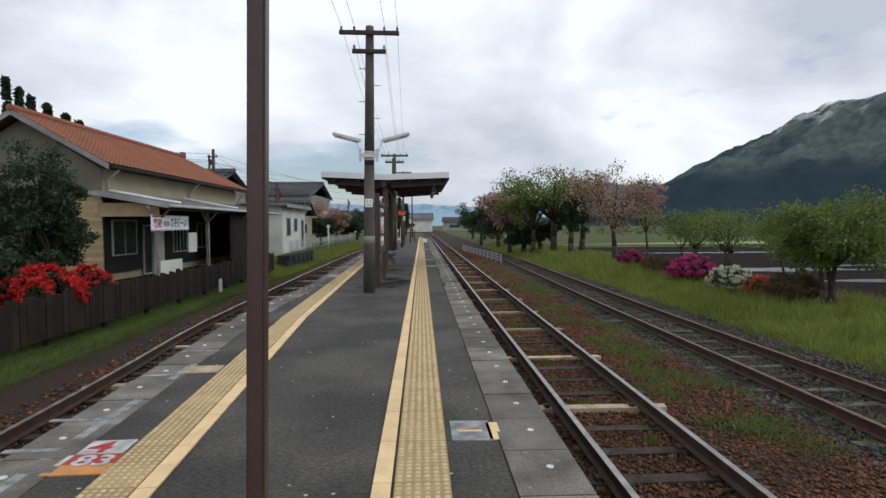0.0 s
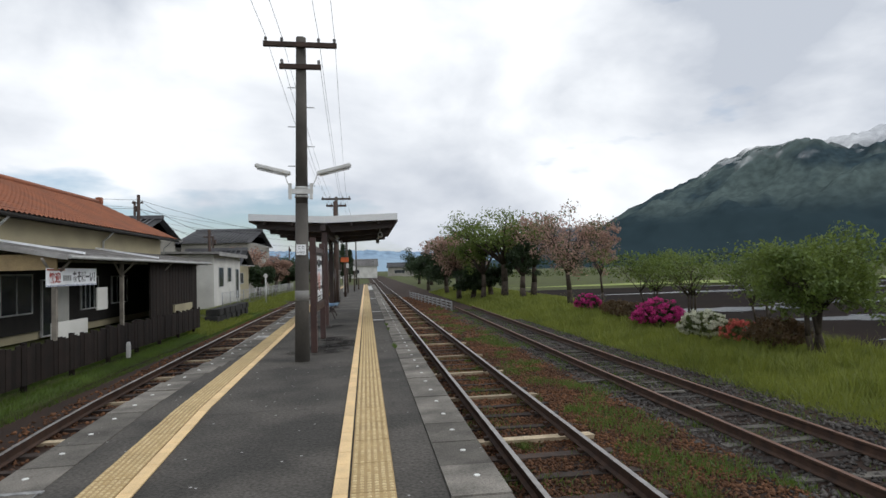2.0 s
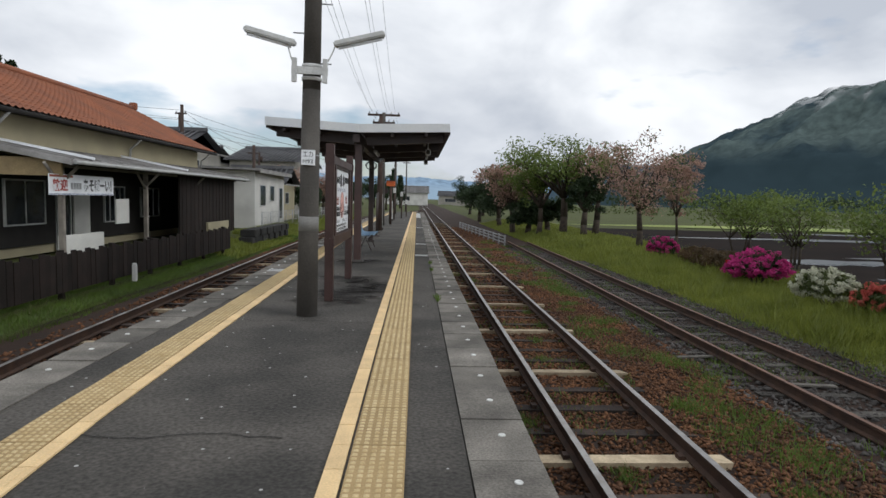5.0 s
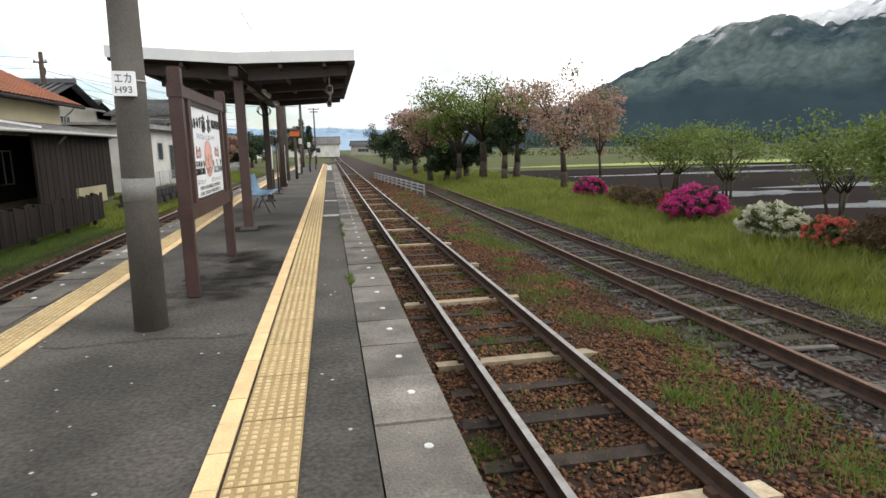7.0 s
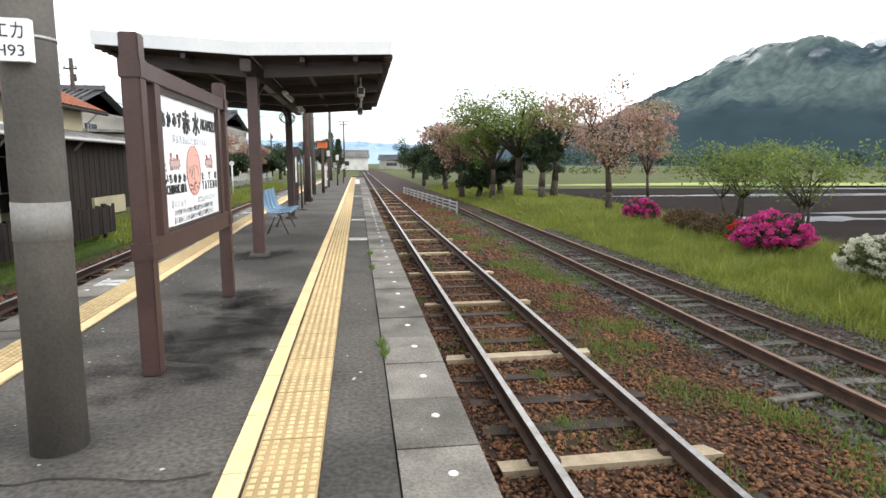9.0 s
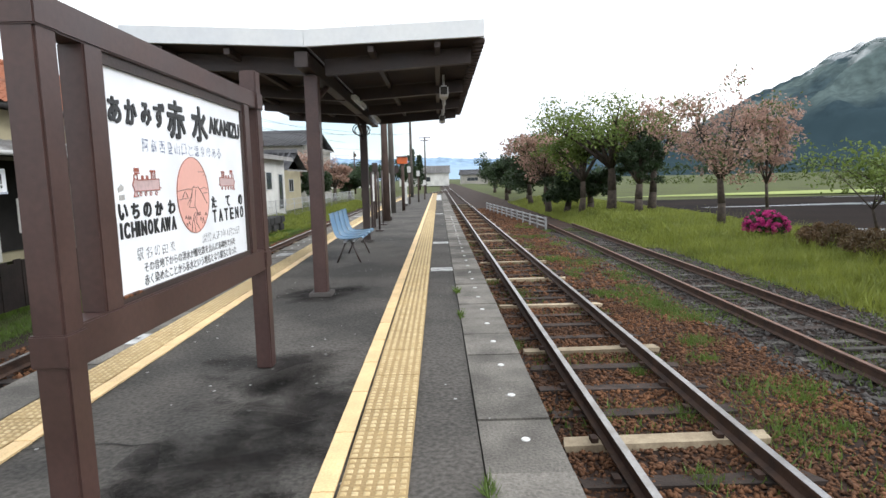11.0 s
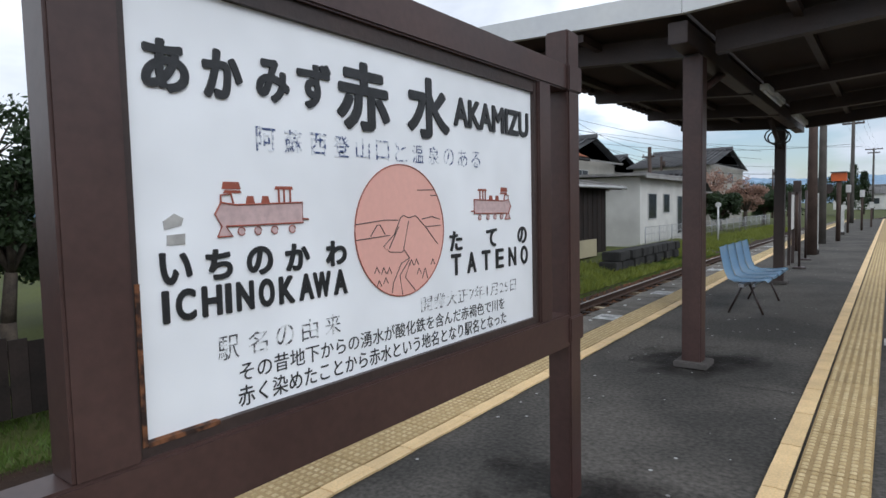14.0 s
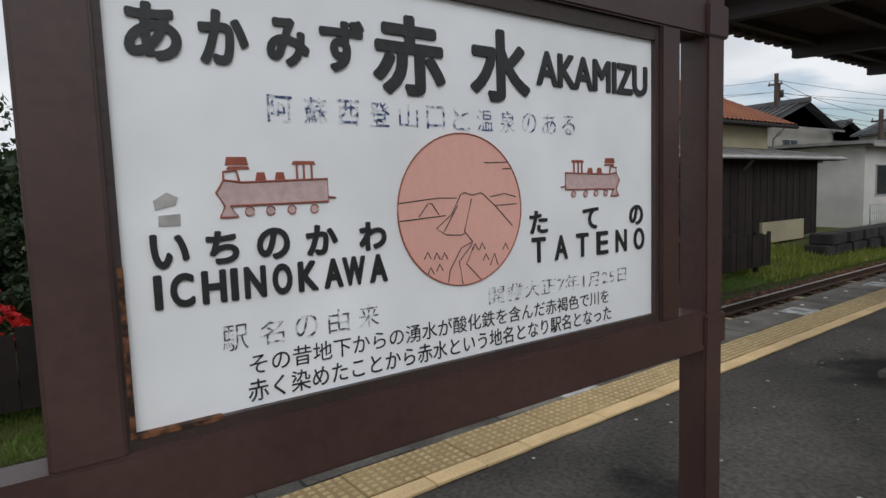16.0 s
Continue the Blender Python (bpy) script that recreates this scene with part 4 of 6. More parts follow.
part("pipe", tubes(((0, -1.6, 0), (0, 1.6, 0), 0.018)), lamp_white, conduit)
for y in (-1.2, 0.0, 1.2):
    part("clip", boxes((-0.03, 0.03, y - 0.015, y + 0.015, -0.02, 0.16)), lamp_white, conduit)
for y in (22.2, 24.6):
    fl = thing("fluorescent_lamp", (-0.6, y, 2.5), "slim fluorescent batten under the shelter roof", "lamp", "shelter lamps")
    part("housing", boxes((-0.04, 0.04, -0.6, 0.6, -0.02, 0.04), bevel=0.006), lamp_white, fl)
    part("lamp_tube", tubes(((0, -0.55, -0.035), (0, 0.55, -0.035), 0.014)), board_white, fl)
cab = thing("hanging_cable", (0, 0, 0), "looped cables hanging below the shelter roof", "cable")
for i, y in enumerate((25.2, 25.5)):
    part("loop", wire([(-0.98 + 0.16 * math.sin(k * math.tau / 12), y, 2.36 + 0.12 * math.cos(k * math.tau / 12)) for k in range(13)], 0.012), wire_mat, cab)

# ==== bench ====
bench = thing("bench", (-0.93, 23.2, 0), "row of four pale blue moulded plastic seats", "bench")
seat_prof = [(0.27, 0.40), (0.25, 0.425), (0.1, 0.405), (-0.08, 0.4), (-0.15, 0.43), (-0.19, 0.52), (-0.225, 0.68), (-0.245, 0.8), (-0.262, 0.81)]
for k in range(4):
    bm = bmesh.new()
    w = 0.21
    cols = []
    for y, lift, pull in ((-w, 0.014, 0.01), (-w * 0.6, 0, 0), (w * 0.6, 0, 0), (w, 0.014, 0.01)):
        cols.append([bm.verts.new((x + pull, y, z + lift)) for x, z in seat_prof])
    for a, b in zip(cols, cols[1:]):
        for i in range(len(seat_prof) - 1):
            bm.faces.new((a[i], b[i], b[i + 1], a[i + 1])).smooth = True
    bmesh.ops.solidify(bm, geom=bm.faces[:], thickness=0.018)
    s = part("seat", bm, bench_blue, bench)
    s.matrix_basis = pose(0, -0.66 + k * 0.44, 0)
part("seat_beam", boxes((-0.03, 0.03, -0.85, 0.85, 0.345, 0.385), (0.12, 0.15, -0.85, 0.85, 0.36, 0.385)), metal_grey, bench)
for y in (-0.62, 0.62):
    for x0, x1 in ((-0.02, -0.18), (0.05, 0.2)):
        part("leg", tubes(((x0, y, 0.36), (x1, y, 0.0), 0.014)), brown_dark, bench)

# ==== posts, signals and boards farther along ====
for x, y, h in ((-1.0, 28.5, 1.55), (-1.1, 30.6, 1.6)):
    th = thing("guide_post", (x, y, 0), "slim dark post with a round foot on the platform", "post", "slim posts on the platform")
    part("shaft", tubes(((0, 0, 0.02), (0, 0, h), 0.025)), brown_dark, th)
    part("foot", tubes(((0, 0, 0), (0, 0, 0.04), 0.13, 0.1), seg=16), brown_dark, th)
nb = thing("notice_board", (-1.25, 29.4, 0), "narrow greenish framed notice board on the platform", "notice board")
part("panel", boxes((-0.02, 0.02, -0.28, 0.28, 0.75, 1.5), bevel=0.006), lamp_white, nb)
part("frame", boxes((-0.03, 0.03, -0.32, -0.28, 0, 1.55), (-0.03, 0.03, 0.28, 0.32, 0, 1.55), (-0.03, 0.03, -0.28, 0.28, 1.5, 1.55)), brown_dark, nb)
for y, h in ((32.6, 1.55), (43, 1.2)):
    th = thing("white_marker_board", (-1.12, y, 0), "tall narrow white marker board on the platform", "marker board", "white marker boards")
    part("panel", boxes((-0.1, 0.1, -0.03, 0.03, 0.12, h), bevel=0.008), lamp_white, th)
    part("stand", boxes((-0.13, 0.13, -0.08, 0.08, 0, 0.12), bevel=0.01), wall_conc, th)
sig = thing("departure_signal", (-0.95, 38.5, 0), "dark signal post with an orange lamp box on top", "signal")
part("post", tubes(((0, 0, 0), (0, 0, 2.2), 0.07), seg=12), pole_wood, sig)
part("lamp_box", boxes((-0.22, 0.22, -0.12, 0.12, 2.0, 2.28), bevel=0.02), orange_glow, sig, "orange lamp box")
part("dial", tubes(((-0.3, -0.16, 1.75), (-0.3, -0.2, 1.75), 0.16), seg=18), brown_dark, sig)
part("hood", boxes((-0.24, 0.24, -0.2, 0.14, 2.28, 2.31)), brown_dark, sig)
for x, y, h in ((-1.6, 33.5, 1.7), (-1.0, 45, 1.8), (-0.6, 47.5, 1.6), (-0.35, 52, 2.0)):
    th = thing("signal_post", (x, y, 0 if y < 50 else -0.95), "thin dark post with a small box on top", "post", "thin posts near the platform end")
    part("shaft", tubes(((0, 0, 0), (0, 0, h), 0.045)), pole_wood, th)
    part("box", boxes((-0.09, 0.09, -0.08, 0.08, h - 0.1, h + 0.22), bevel=0.01), lamp_white if y > 44 else brown_dark, th)

# ==== station building ====
def put(name, bm, m, parent, label=""):
    """A part given in world coordinates under a thing or part."""
    ob = part(name, bm, m, None, label)
    ob.parent, ob.matrix_parent_inverse = parent, parent.matrix_world.inverted()
    return ob


def tiled_slope(name, y0, y1, xa, za, xb, zb, m, parent, wave=0.3, course=0.29, hip0=0.0, hip1=0.0):
    """Wavy tiles in courses from the eave (xa, za) up to the ridge (xb, zb); hips shorten the ends towards the ridge."""
    length = math.hypot(xb - xa, zb - za)
    rows = int(length / course)
    v, f = [], []
    for j in range(rows):
        for lift, s in ((0.045, j / rows), (0.008, (j + 1) / rows)):
            ya, yb = y0 + hip0 * s, y1 - hip1 * s
            n = int((y1 - y0) / wave) * 4
            for i in range(n + 1):
                y = ya + (yb - ya) * i / n
                z = za + (zb - za) * s + lift + 0.03 * math.sin(i / 4 * math.tau)
                v.append((xa + (xb - xa) * s, y, z))
    n = int((y1 - y0) / wave) * 4
    for j in range(rows):
        b = j * 2 * (n + 1)
        f += [(b + i, b + i + 1, b + n + 2 + i, b + n + 1 + i) for i in range(n)]
        if j < rows - 1:
            f += [(b + n + 1 + i, b + n + 2 + i, b + 2 * n + 3 + i, b + 2 * n + 2 + i) for i in range(n)]
    return tagged(put(name, raw(name, v, f, m), None, parent), kind="stuff")


def window(parent, x0, x1, y0, y1, z0, z1, axis, bars=1, m=None):
    """A framed window on a wall; axis names the wall's normal."""
    fr = 0.05
    if axis == "x":
        xa, xb = x0, x1 + 0.03
        w = put("window", boxes((xa, xb, y0, y1, z0, z0 + fr), (xa, xb, y0, y1, z1 - fr, z1), (xa, xb, y0, y0 + fr, z0 + fr, z1 - fr), (xa, xb, y1 - fr, y1, z0 + fr, z1 - fr)), frame_grey, parent)
        put("pane", boxes((x0, x1, y0 + fr, y1 - fr, z0 + fr, z1 - fr)), m or glass, w)
        for k in range(bars):
            c = y0 + (y1 - y0) * (k + 1) / (bars + 1)
            put("mullion", boxes((x0, x1 + 0.02, c - 0.02, c + 0.02, z0 + fr, z1 - fr)), frame_grey, w)
    else:
        ya, yb = y0 - 0.03, y1
        w = put("window", boxes((x0, x1, ya, yb, z0, z0 + fr), (x0, x1, ya, yb, z1 - fr, z1), (x0, x0 + fr, ya, yb, z0 + fr, z1 - fr), (x1 - fr, x1, ya, yb, z0 + fr, z1 - fr)), frame_grey, parent)
        put("pane", boxes((x0 + fr, x1 - fr, y0, y1, z0 + fr, z1 - fr)), m or glass, w)
        for k in range(bars):
            c = x0 + (x1 - x0) * (k + 1) / (bars + 1)
            put("mullion", boxes((c - 0.02, c + 0.02, y0 - 0.02, y1, z0 + fr, z1 - fr)), frame_grey, w)
    return w


def gable(bm, x0, xr, x1, y0, y1, z0, ze, zr):
    vs = []
    for y in (y0, y1):
        vs.append([bm.verts.new(c) for c in ((x0, y, z0), (x1, y, z0), (x1, y, ze), (xr, y, zr), (x0, y, ze))])
    bm.faces.new(vs[0])
    bm.faces.new(vs[1][::-1])
    for i in range(5):
        bm.faces.new((vs[0][i], vs[1][i], vs[1][(i + 1) % 5], vs[0][(i + 1) % 5]))


GZ = -0.85
stn = thing("station_building", (-12, 24, GZ), "old single-storey station house with a terracotta tiled roof", "station building")
GY, WX, RX_, EZ, RZ_ = 24.0, -11.6, -14.4, 3.52, 5.45
bm = bmesh.new()
gable(bm, -17.2, RX_, WX, GY + 0.32, 40.2, GZ, EZ - 0.12, RZ_ - 0.25)
put("wall", bm, plaster, stn, "cream plastered wall")
put("gable_wall", boxes((-17.15, WX + 0.02, GY + 0.2, GY + 0.26, 2.35, EZ - 0.15)), plaster_grey, stn, "stained grey-green plaster")
bm = bmesh.new()
tri = [[bm.verts.new((x, y, z)) for x, z in ((-17.15, EZ - 0.15), (WX + 0.02, EZ - 0.15), (RX_, RZ_ - 0.24))] for y in (GY + 0.19, GY + 0.3)]
bm.faces.new(tri[0])
bm.faces.new(tri[1][::-1])
for i in range(3):
    bm.faces.new((tri[0][i], tri[1][i], tri[1][(i + 1) % 3], tri[0][(i + 1) % 3]))
put("gable_wall", bm, plaster_grey, stn)
put("gable_vent", boxes(*[(-14.7 + k * 0.2, -14.58 + k * 0.2, GY + 0.12, GY + 0.22, 3.5, 4.4) for k in range(3)]), pale_wood, stn)
for k in range(19):
    put("clapboard", boxes((-17.15, WX + 0.03, GY + 0.17, GY + 0.235, GZ + 0.35 + k * 0.15, GZ + 0.49 + k * 0.15)), clap, stn)
put("plinth", boxes((-17.2, WX + 0.04, GY + 0.15, GY + 0.26, GZ, GZ + 0.34)), wall_conc, stn)
window(stn, -15.2, -12.6, GY + 0.12, GY + 0.2, -0.05, 1.15, "y", 3)
put("wall_lamp", boxes((-15.0, -14.8, GY - 0.35, GY + 0.2, 3.2, 3.3), (-15.05, -14.75, GY - 0.5, GY - 0.3, 3.1, 3.24), bevel=0.01), lamp_white, stn)
roof = put("roof", quad_slab(-17.6, EZ - 0.1, RX_, RZ_ - 0.08, GY - 0.35, 38.6, 0.1), roof_tile, stn, "terracotta tiled roof")
tiled_slope("tiling", GY - 0.35, 41.4, -11.0, EZ - 0.02, RX_, RZ_, roof_tile, roof, hip1=2.6)
bm = bmesh.new()
for tri in (((-11.0, 41.4, EZ), (-17.8, 41.4, EZ), (RX_, 38.8, RZ_)), ((-11.0, GY - 0.35, EZ - 0.06), (RX_, GY - 0.35, RZ_ - 0.04), (RX_, 38.8, RZ_ - 0.04), (-11.0, 41.4, EZ - 0.06))):
    bm.faces.new([bm.verts.new(c) for c in tri])
put("hip", bm, roof_grey, roof, "grey hipped roof end")
put("ridge_cap", tubes(((RX_, GY - 0.4, RZ_ + 0.06), (RX_, 39.0, RZ_ + 0.06), 0.13), seg=10), roof_tile, roof)
put("ridge_end", boxes((RX_ - 0.16, RX_ + 0.16, 38.8, 39.1, RZ_ - 0.02, RZ_ + 0.34), bevel=0.03), roof_tile, roof)
put("barge_board", quad_slab(-11.0, EZ - 0.22, RX_, RZ_ - 0.2, GY - 0.4, GY - 0.34, 0.2), tin, roof)
put("barge_board", quad_slab(-17.6, EZ - 0.22, RX_, RZ_ - 0.2, GY - 0.4, GY - 0.34, 0.2), tin, roof)
put("gutter", tubes(((-10.95, GY - 0.3, EZ - 0.12), (-10.95, 41.3, EZ - 0.12), 0.07)), shade_line_dark, roof)
for y in (24.3, 32.2, 40.3):
    put("downpipe", wire([(-10.95, y, EZ - 0.15), (-11.2, y, EZ - 0.4), (-11.5, y + 0.2, EZ - 0.55), (-11.52, y + 0.2, 2.4)], 0.045), frame_grey, stn)
# lean-to veranda roof in tin sheets
lean = put("veranda_roof", quad_slab(-8.95, 2.02, -11.62, 2.5, GY - 0.3, 40.5, 0.05), tin, stn, "weathered tin veranda roof")
for k in range(37):
    y = GY - 0.2 + k * 0.45
    put("tin_seam", quad_slab(-8.94, 2.07, -11.6, 2.55, y - 0.02, y + 0.02, 0.03), tin, lean)
put("veranda_fascia", boxes((-9.0, -8.93, GY - 0.3, 40.5, 1.93, 2.06)), tin, lean)
put("veranda_gutter", tubes(((-8.88, GY - 0.3, 1.98), (-8.88, 40.5, 1.98), 0.055)), frame_grey, lean)
put("veranda_rake", quad_slab(-8.95, 1.9, -11.9, 2.43, GY - 0.36, GY - 0.3, 0.14), tin, lean)
put("veranda_gable_board", boxes((-11.6, -9.4, GY - 0.05, GY + 0.02, 1.6, 2.1)), clap, lean)
for y0, y1 in ((24.6, 24.75), (31.6, 31.75)):
    put("roof_pipe", quad_slab(-8.9, 2.1, -11.5, 2.58, y0, y1, 0.07), board_white, lean)
for y in (24.35, 29.6, 34.2):
    p = put("veranda_post", boxes((-9.72, -9.58, y - 0.07, y + 0.07, GZ, 2.1), bevel=0.01), pale_wood, stn)
    put("veranda_brace", quad_slab(-9.65, 1.35, -9.05, 1.95, y - 0.04, y + 0.04, 0.09), pale_wood, p)
    put("veranda_brace", tubes(((-9.65, y, 1.3), (-9.65, y - 0.75, 1.95), 0.045), seg=6), pale_wood, p)
put("veranda_beam", boxes((-9.74, -9.56, GY, 40.3, 1.86, 2.02)), pale_wood, stn)
# the ceiling's near-black colour stands for the shade below the roof
put("veranda_ceiling", quad_slab(-9.0, 1.9, -11.6, 2.36, GY, 40.3, 0.03), shade_line_dark, stn)
# the front wall under the veranda: boards coloured near-black for its shade, glazed parts, a door
put("front_boarding", boxes((WX, WX + 0.08, 24.3, 40, GZ + 0.3, 2.2)), shade_line_dark, stn)
for y0, y1, z0, z1, b in ((24.7, 26.6, 0.1, 1.5, 1), (27.2, 28.0, -0.8, 1.3, 0), (30.2, 31.8, 0.0, 1.4, 3), (33.2, 35, 0.1, 1.4, 2)):
    window(stn, WX + 0.06, WX + 0.12, y0, y1, z0, z1, "x", b)
put("door_panel", boxes((WX + 0.08, WX + 0.13, 28.2, 29.2, -0.8, 1.2)), white_wall, stn, "pale door with notices")
put("low_wall", boxes((-9.75, -9.6, 24.3, 26.5, GZ, -0.1)), white_wall, stn)
put("timetable", boxes((-9.8, -9.74, 27.6, 28.5, 0.1, 0.95), bevel=0.01), white_wall, stn)
# dark plank annex closing the far part of the veranda
for k in range(31):
    y = 32.2 + k * 0.235
    put("annex_plank", boxes((-9.5, -9.42 + 0.012 * (k % 2), y, y + 0.225, GZ + 0.1, 2.0)), dark_wood, stn)
for k in range(9):
    put("annex_plank", boxes((-11.5 + k * 0.235, -11.28 + k * 0.235, 39.38, 39.45 + 0.012 * (k % 2), GZ + 0.1, 2.2)), dark_wood, stn)
put("annex_low_wall", boxes((-9.4, -9.3, 35.2, 38.2, GZ, -0.15)), plaster, stn)
stn.location.z += 0.15
banner = thing("welcome_banner", (-9.5, 25.2, 1.25), "white horizontal banner with red and black lettering", "banner")
put("cloth", boxes((-9.5, -9.47, 23.5, 26.9, 0.97, 1.55), bevel=0.008), board_white, banner)
put("blue_edge", boxes((-9.468, -9.462, 23.5, 26.9, 0.97, 1.02)), ink_blue, banner)
put("red_edge", boxes((-9.468, -9.462, 23.52, 24.6, 1.47, 1.53)), rust_red, banner)
for body, y0, y1, z0, z1, m in (("歓迎", 23.65, 24.35, 1.08, 1.42, paint_red), ("あそぼーい！", 25.15, 26.75, 1.08, 1.46, ink)):
    t = text_mesh(body, y0, y1, z0, z1, -9.468, m, "lettering", None, 0.004, 0.03)
    t.parent, t.matrix_parent_inverse = banner, banner.matrix_world.inverted()
for k in range(4):
    put("lettering_bar", boxes((-9.468, -9.463, 24.5 + k * 0.14, 24.61 + k * 0.14, 1.14, 1.32)), metal_grey, banner)

banner.location.z += 0.25
# poles and wires behind the station roof
back = [(-17.6, 53.6, 8.0), (-12.7, 55.5, 5.3), (-30.0, 46.0, 8.6)]
for x, y, top in back:
    p = thing("utility_pole", (x, y, -0.95), "dark wooden pole with a short cross-arm behind the station", "utility pole", "poles behind the station")
    part("shaft", tubes(((0, 0, 0), (0, 0, top + 0.95), 0.17, 0.12), seg=12), pole_wood, p)
    part("cross_arm", boxes((-0.5, 0.35, -0.05, 0.05, top + 0.25, top + 0.35), bevel=0.01), pole_wood, p)
    for dx in (-0.42, 0.28):
        part("insulator", tubes(((dx, 0, top + 0.35), (dx, 0, top + 0.5), 0.05, 0.03), seg=8), porcelain, p)
for (ax, ay, az), (bx, by, bz) in ((back[2], back[0]), (back[0], back[1]), (back[0], (-9.0, 75.0, 6.4)), (back[1], (-8.0, 80.0, 5.2))):
    for dz in (0.0, -0.7):
        w = thing("overhead_wire", (0, 0, 0), "thin dark overhead wire strung between poles", "wire", "overhead wires")
        part("span", wire(sag((ax, ay, az - 0.4 + dz), (bx, by, bz - 0.4 + dz), 0.3), 0.014), wire_mat, w)

# ==== plank fence in front of the station ====
fence = thing("plank_fence", (-7, 16, -0.9), "dark brown weathered wooden plank fence", "fence")
plank = [mesh_of("plank", boxes((-0.012, 0.012, -0.088, 0.088, 0, h)), dark_wood) for h in (0.84, 0.8, 0.87)]
for k in range(150):
    y = 3.0 + k * 0.186
    x = -6.95 + 0.01 * math.sin(k * 1.7)
    p = part("plank", plank[k % 3], None, None)
    p.matrix_world = pose(x, y, -0.78, 0, 0, 0.8 * math.sin(k * 2.3))
    p.parent, p.matrix_parent_inverse = fence, fence.matrix_world.inverted()
for z in (-0.5, -0.1):
    put("fence_rail", boxes((-7.05, -6.985, 2.9, 30.9, z - 0.04, z + 0.04)), dark_wood, fence)
for k in range(14):
    put("fence_post", boxes((-7.13, -7.03, 3 + k * 2.1, 3.1 + k * 2.1, -0.95, 0.1)), dark_wood, fence)
peg = thing("marker_peg", (-6.55, 22.0, -0.85), "small white concrete marker peg beside the track", "marker")
part("shaft", boxes((-0.05, 0.05, -0.05, 0.05, 0, 0.42), bevel=0.012), lamp_white, peg)
part("cap", boxes((-0.045, 0.045, -0.045, 0.045, 0.42, 0.45), bevel=0.01), lamp_white, peg)

# low dark stone wall and debris beyond the fence
swall = thing("stone_wall", (-7.2, 38, -0.9), "low dark wet stone wall beside the track", "wall")
for k in range(12):
    for j in range(2):
        h = 0.34
        put("stone", boxes((-7.75, -7.1 + 0.05 * math.sin(k * 3 + j), 34.6 + k * 0.62 + 0.3 * j, 35.2 + k * 0.62 + 0.3 * j, -0.95 + j * h, -0.62 + j * h), bevel=0.03), black_stone, swall)


# ==== houses beyond the station ====
def house(name, label, x0, x1, y0, y1, z0, ze, rise, wall_m, roof_m, wins, over=0.5, axis="y", cat="house"):
    th = thing(name, ((x0 + x1) / 2, y0, z0), label, cat)
    put("wall", boxes((x0, x1, y0, y1, z0, ze)), wall_m, th)
    if rise <= 0.3:
        rf = put("roof", quad_slab(x0 - over, ze + rise, x1 + over, ze, y0 - over, y1 + over, 0.14), roof_m, th)
    elif axis == "y":
        xm = (x0 + x1) / 2
        rf = put("roof", quad_slab(x1 + over, ze - 0.06, xm, ze + rise, y0 - over, y1 + over, 0.12), roof_m, th)
        put("roof_slope", quad_slab(x0 - over, ze - 0.06, xm, ze + rise, y0 - over, y1 + over, 0.12), roof_m, rf)
        tiled_slope("tiling", y0 - over, y1 + over, x1 + over, ze + 0.06, xm, ze + rise + 0.1, roof_m, rf, 0.36, 0.36)
        put("ridge_cap", boxes((xm - 0.16, xm + 0.16, y0 - over, y1 + over, ze + rise + 0.05, ze + rise + 0.36), bevel=0.05), roof_m, rf)
        bm = bmesh.new()
        gable(bm, x0 + 0.01, xm, x1 - 0.01, y0 + 0.02, y1 - 0.02, ze - 0.2, ze - 0.04, ze + rise - 0.02)
        put("gable_wall", bm, wall_m, th)
    else:
        ym = (y0 + y1) / 2
        bm = bmesh.new()
        for ya, yb in ((y0 - over, ym), (y1 + over, ym)):
            a = [bm.verts.new(c) for c in ((x0 - over, ya, ze - 0.06), (x1 + over, ya, ze - 0.06), (x1 + over, yb, ze + rise), (x0 - over, yb, ze + rise))]
            bm.faces.new(a)
        bmesh.ops.solidify(bm, geom=bm.faces[:], thickness=0.12)
        rf = put("roof", bm, roof_m, th)
        for k in range(int((x1 - x0 + 2 * over) / 0.45)):
            put("tile_rib", tubes(((x0 - over + k * 0.45, y0 - over, ze + 0.02), (x0 - over + k * 0.45, ym, ze + rise + 0.08), 0.07), seg=5), roof_m, rf)
        put("ridge_cap", boxes((x0 - over, x1 + over, ym - 0.16, ym + 0.16, ze + rise, ze + rise + 0.32), bevel=0.05), roof_m, rf)
        for x in (x0 + 0.02, x1 - 0.02):
            bm = bmesh.new()
            bm.faces.new([bm.verts.new(c) for c in ((x, y0, ze - 0.1), (x, y1, ze - 0.1), (x, ym, ze + rise - 0.05))])
            bmesh.ops.solidify(bm, geom=bm.faces[:], thickness=0.1 if x > x1 - 1 else -0.1)
            put("gable_wall", bm, wall_m, th)
    put("eave_board", boxes((x1 + over - 0.04, x1 + over, y0 - over, y1 + over, ze - 0.12, ze + 0.0)), tin, rf)
    for ax, a0, a1, za, zb, b in wins:
        if ax == "x":
            window(th, x1 - 0.03, x1 + 0.02, a0, a1, za, zb, "x", b)
        else:
            window(th, a0, a1, y0 - 0.02, y0 + 0.03, za, zb, "y", b)
    return th


house("white_house", "low white rendered house with a flat grey roof", -14.5, -9.8, 45, 53.2, -0.9, 2.85, 0.12, white_wall, tin, [("x", 46.2, 47.6, 0.6, 2.0, 0), ("x", 48.8, 50.0, 0.9, 2.0, 0), ("x", 51.5, 52.6, -0.4, 1.9, 0), ("y", -13.0, -12.4, 0.0, 0.35, 0)])
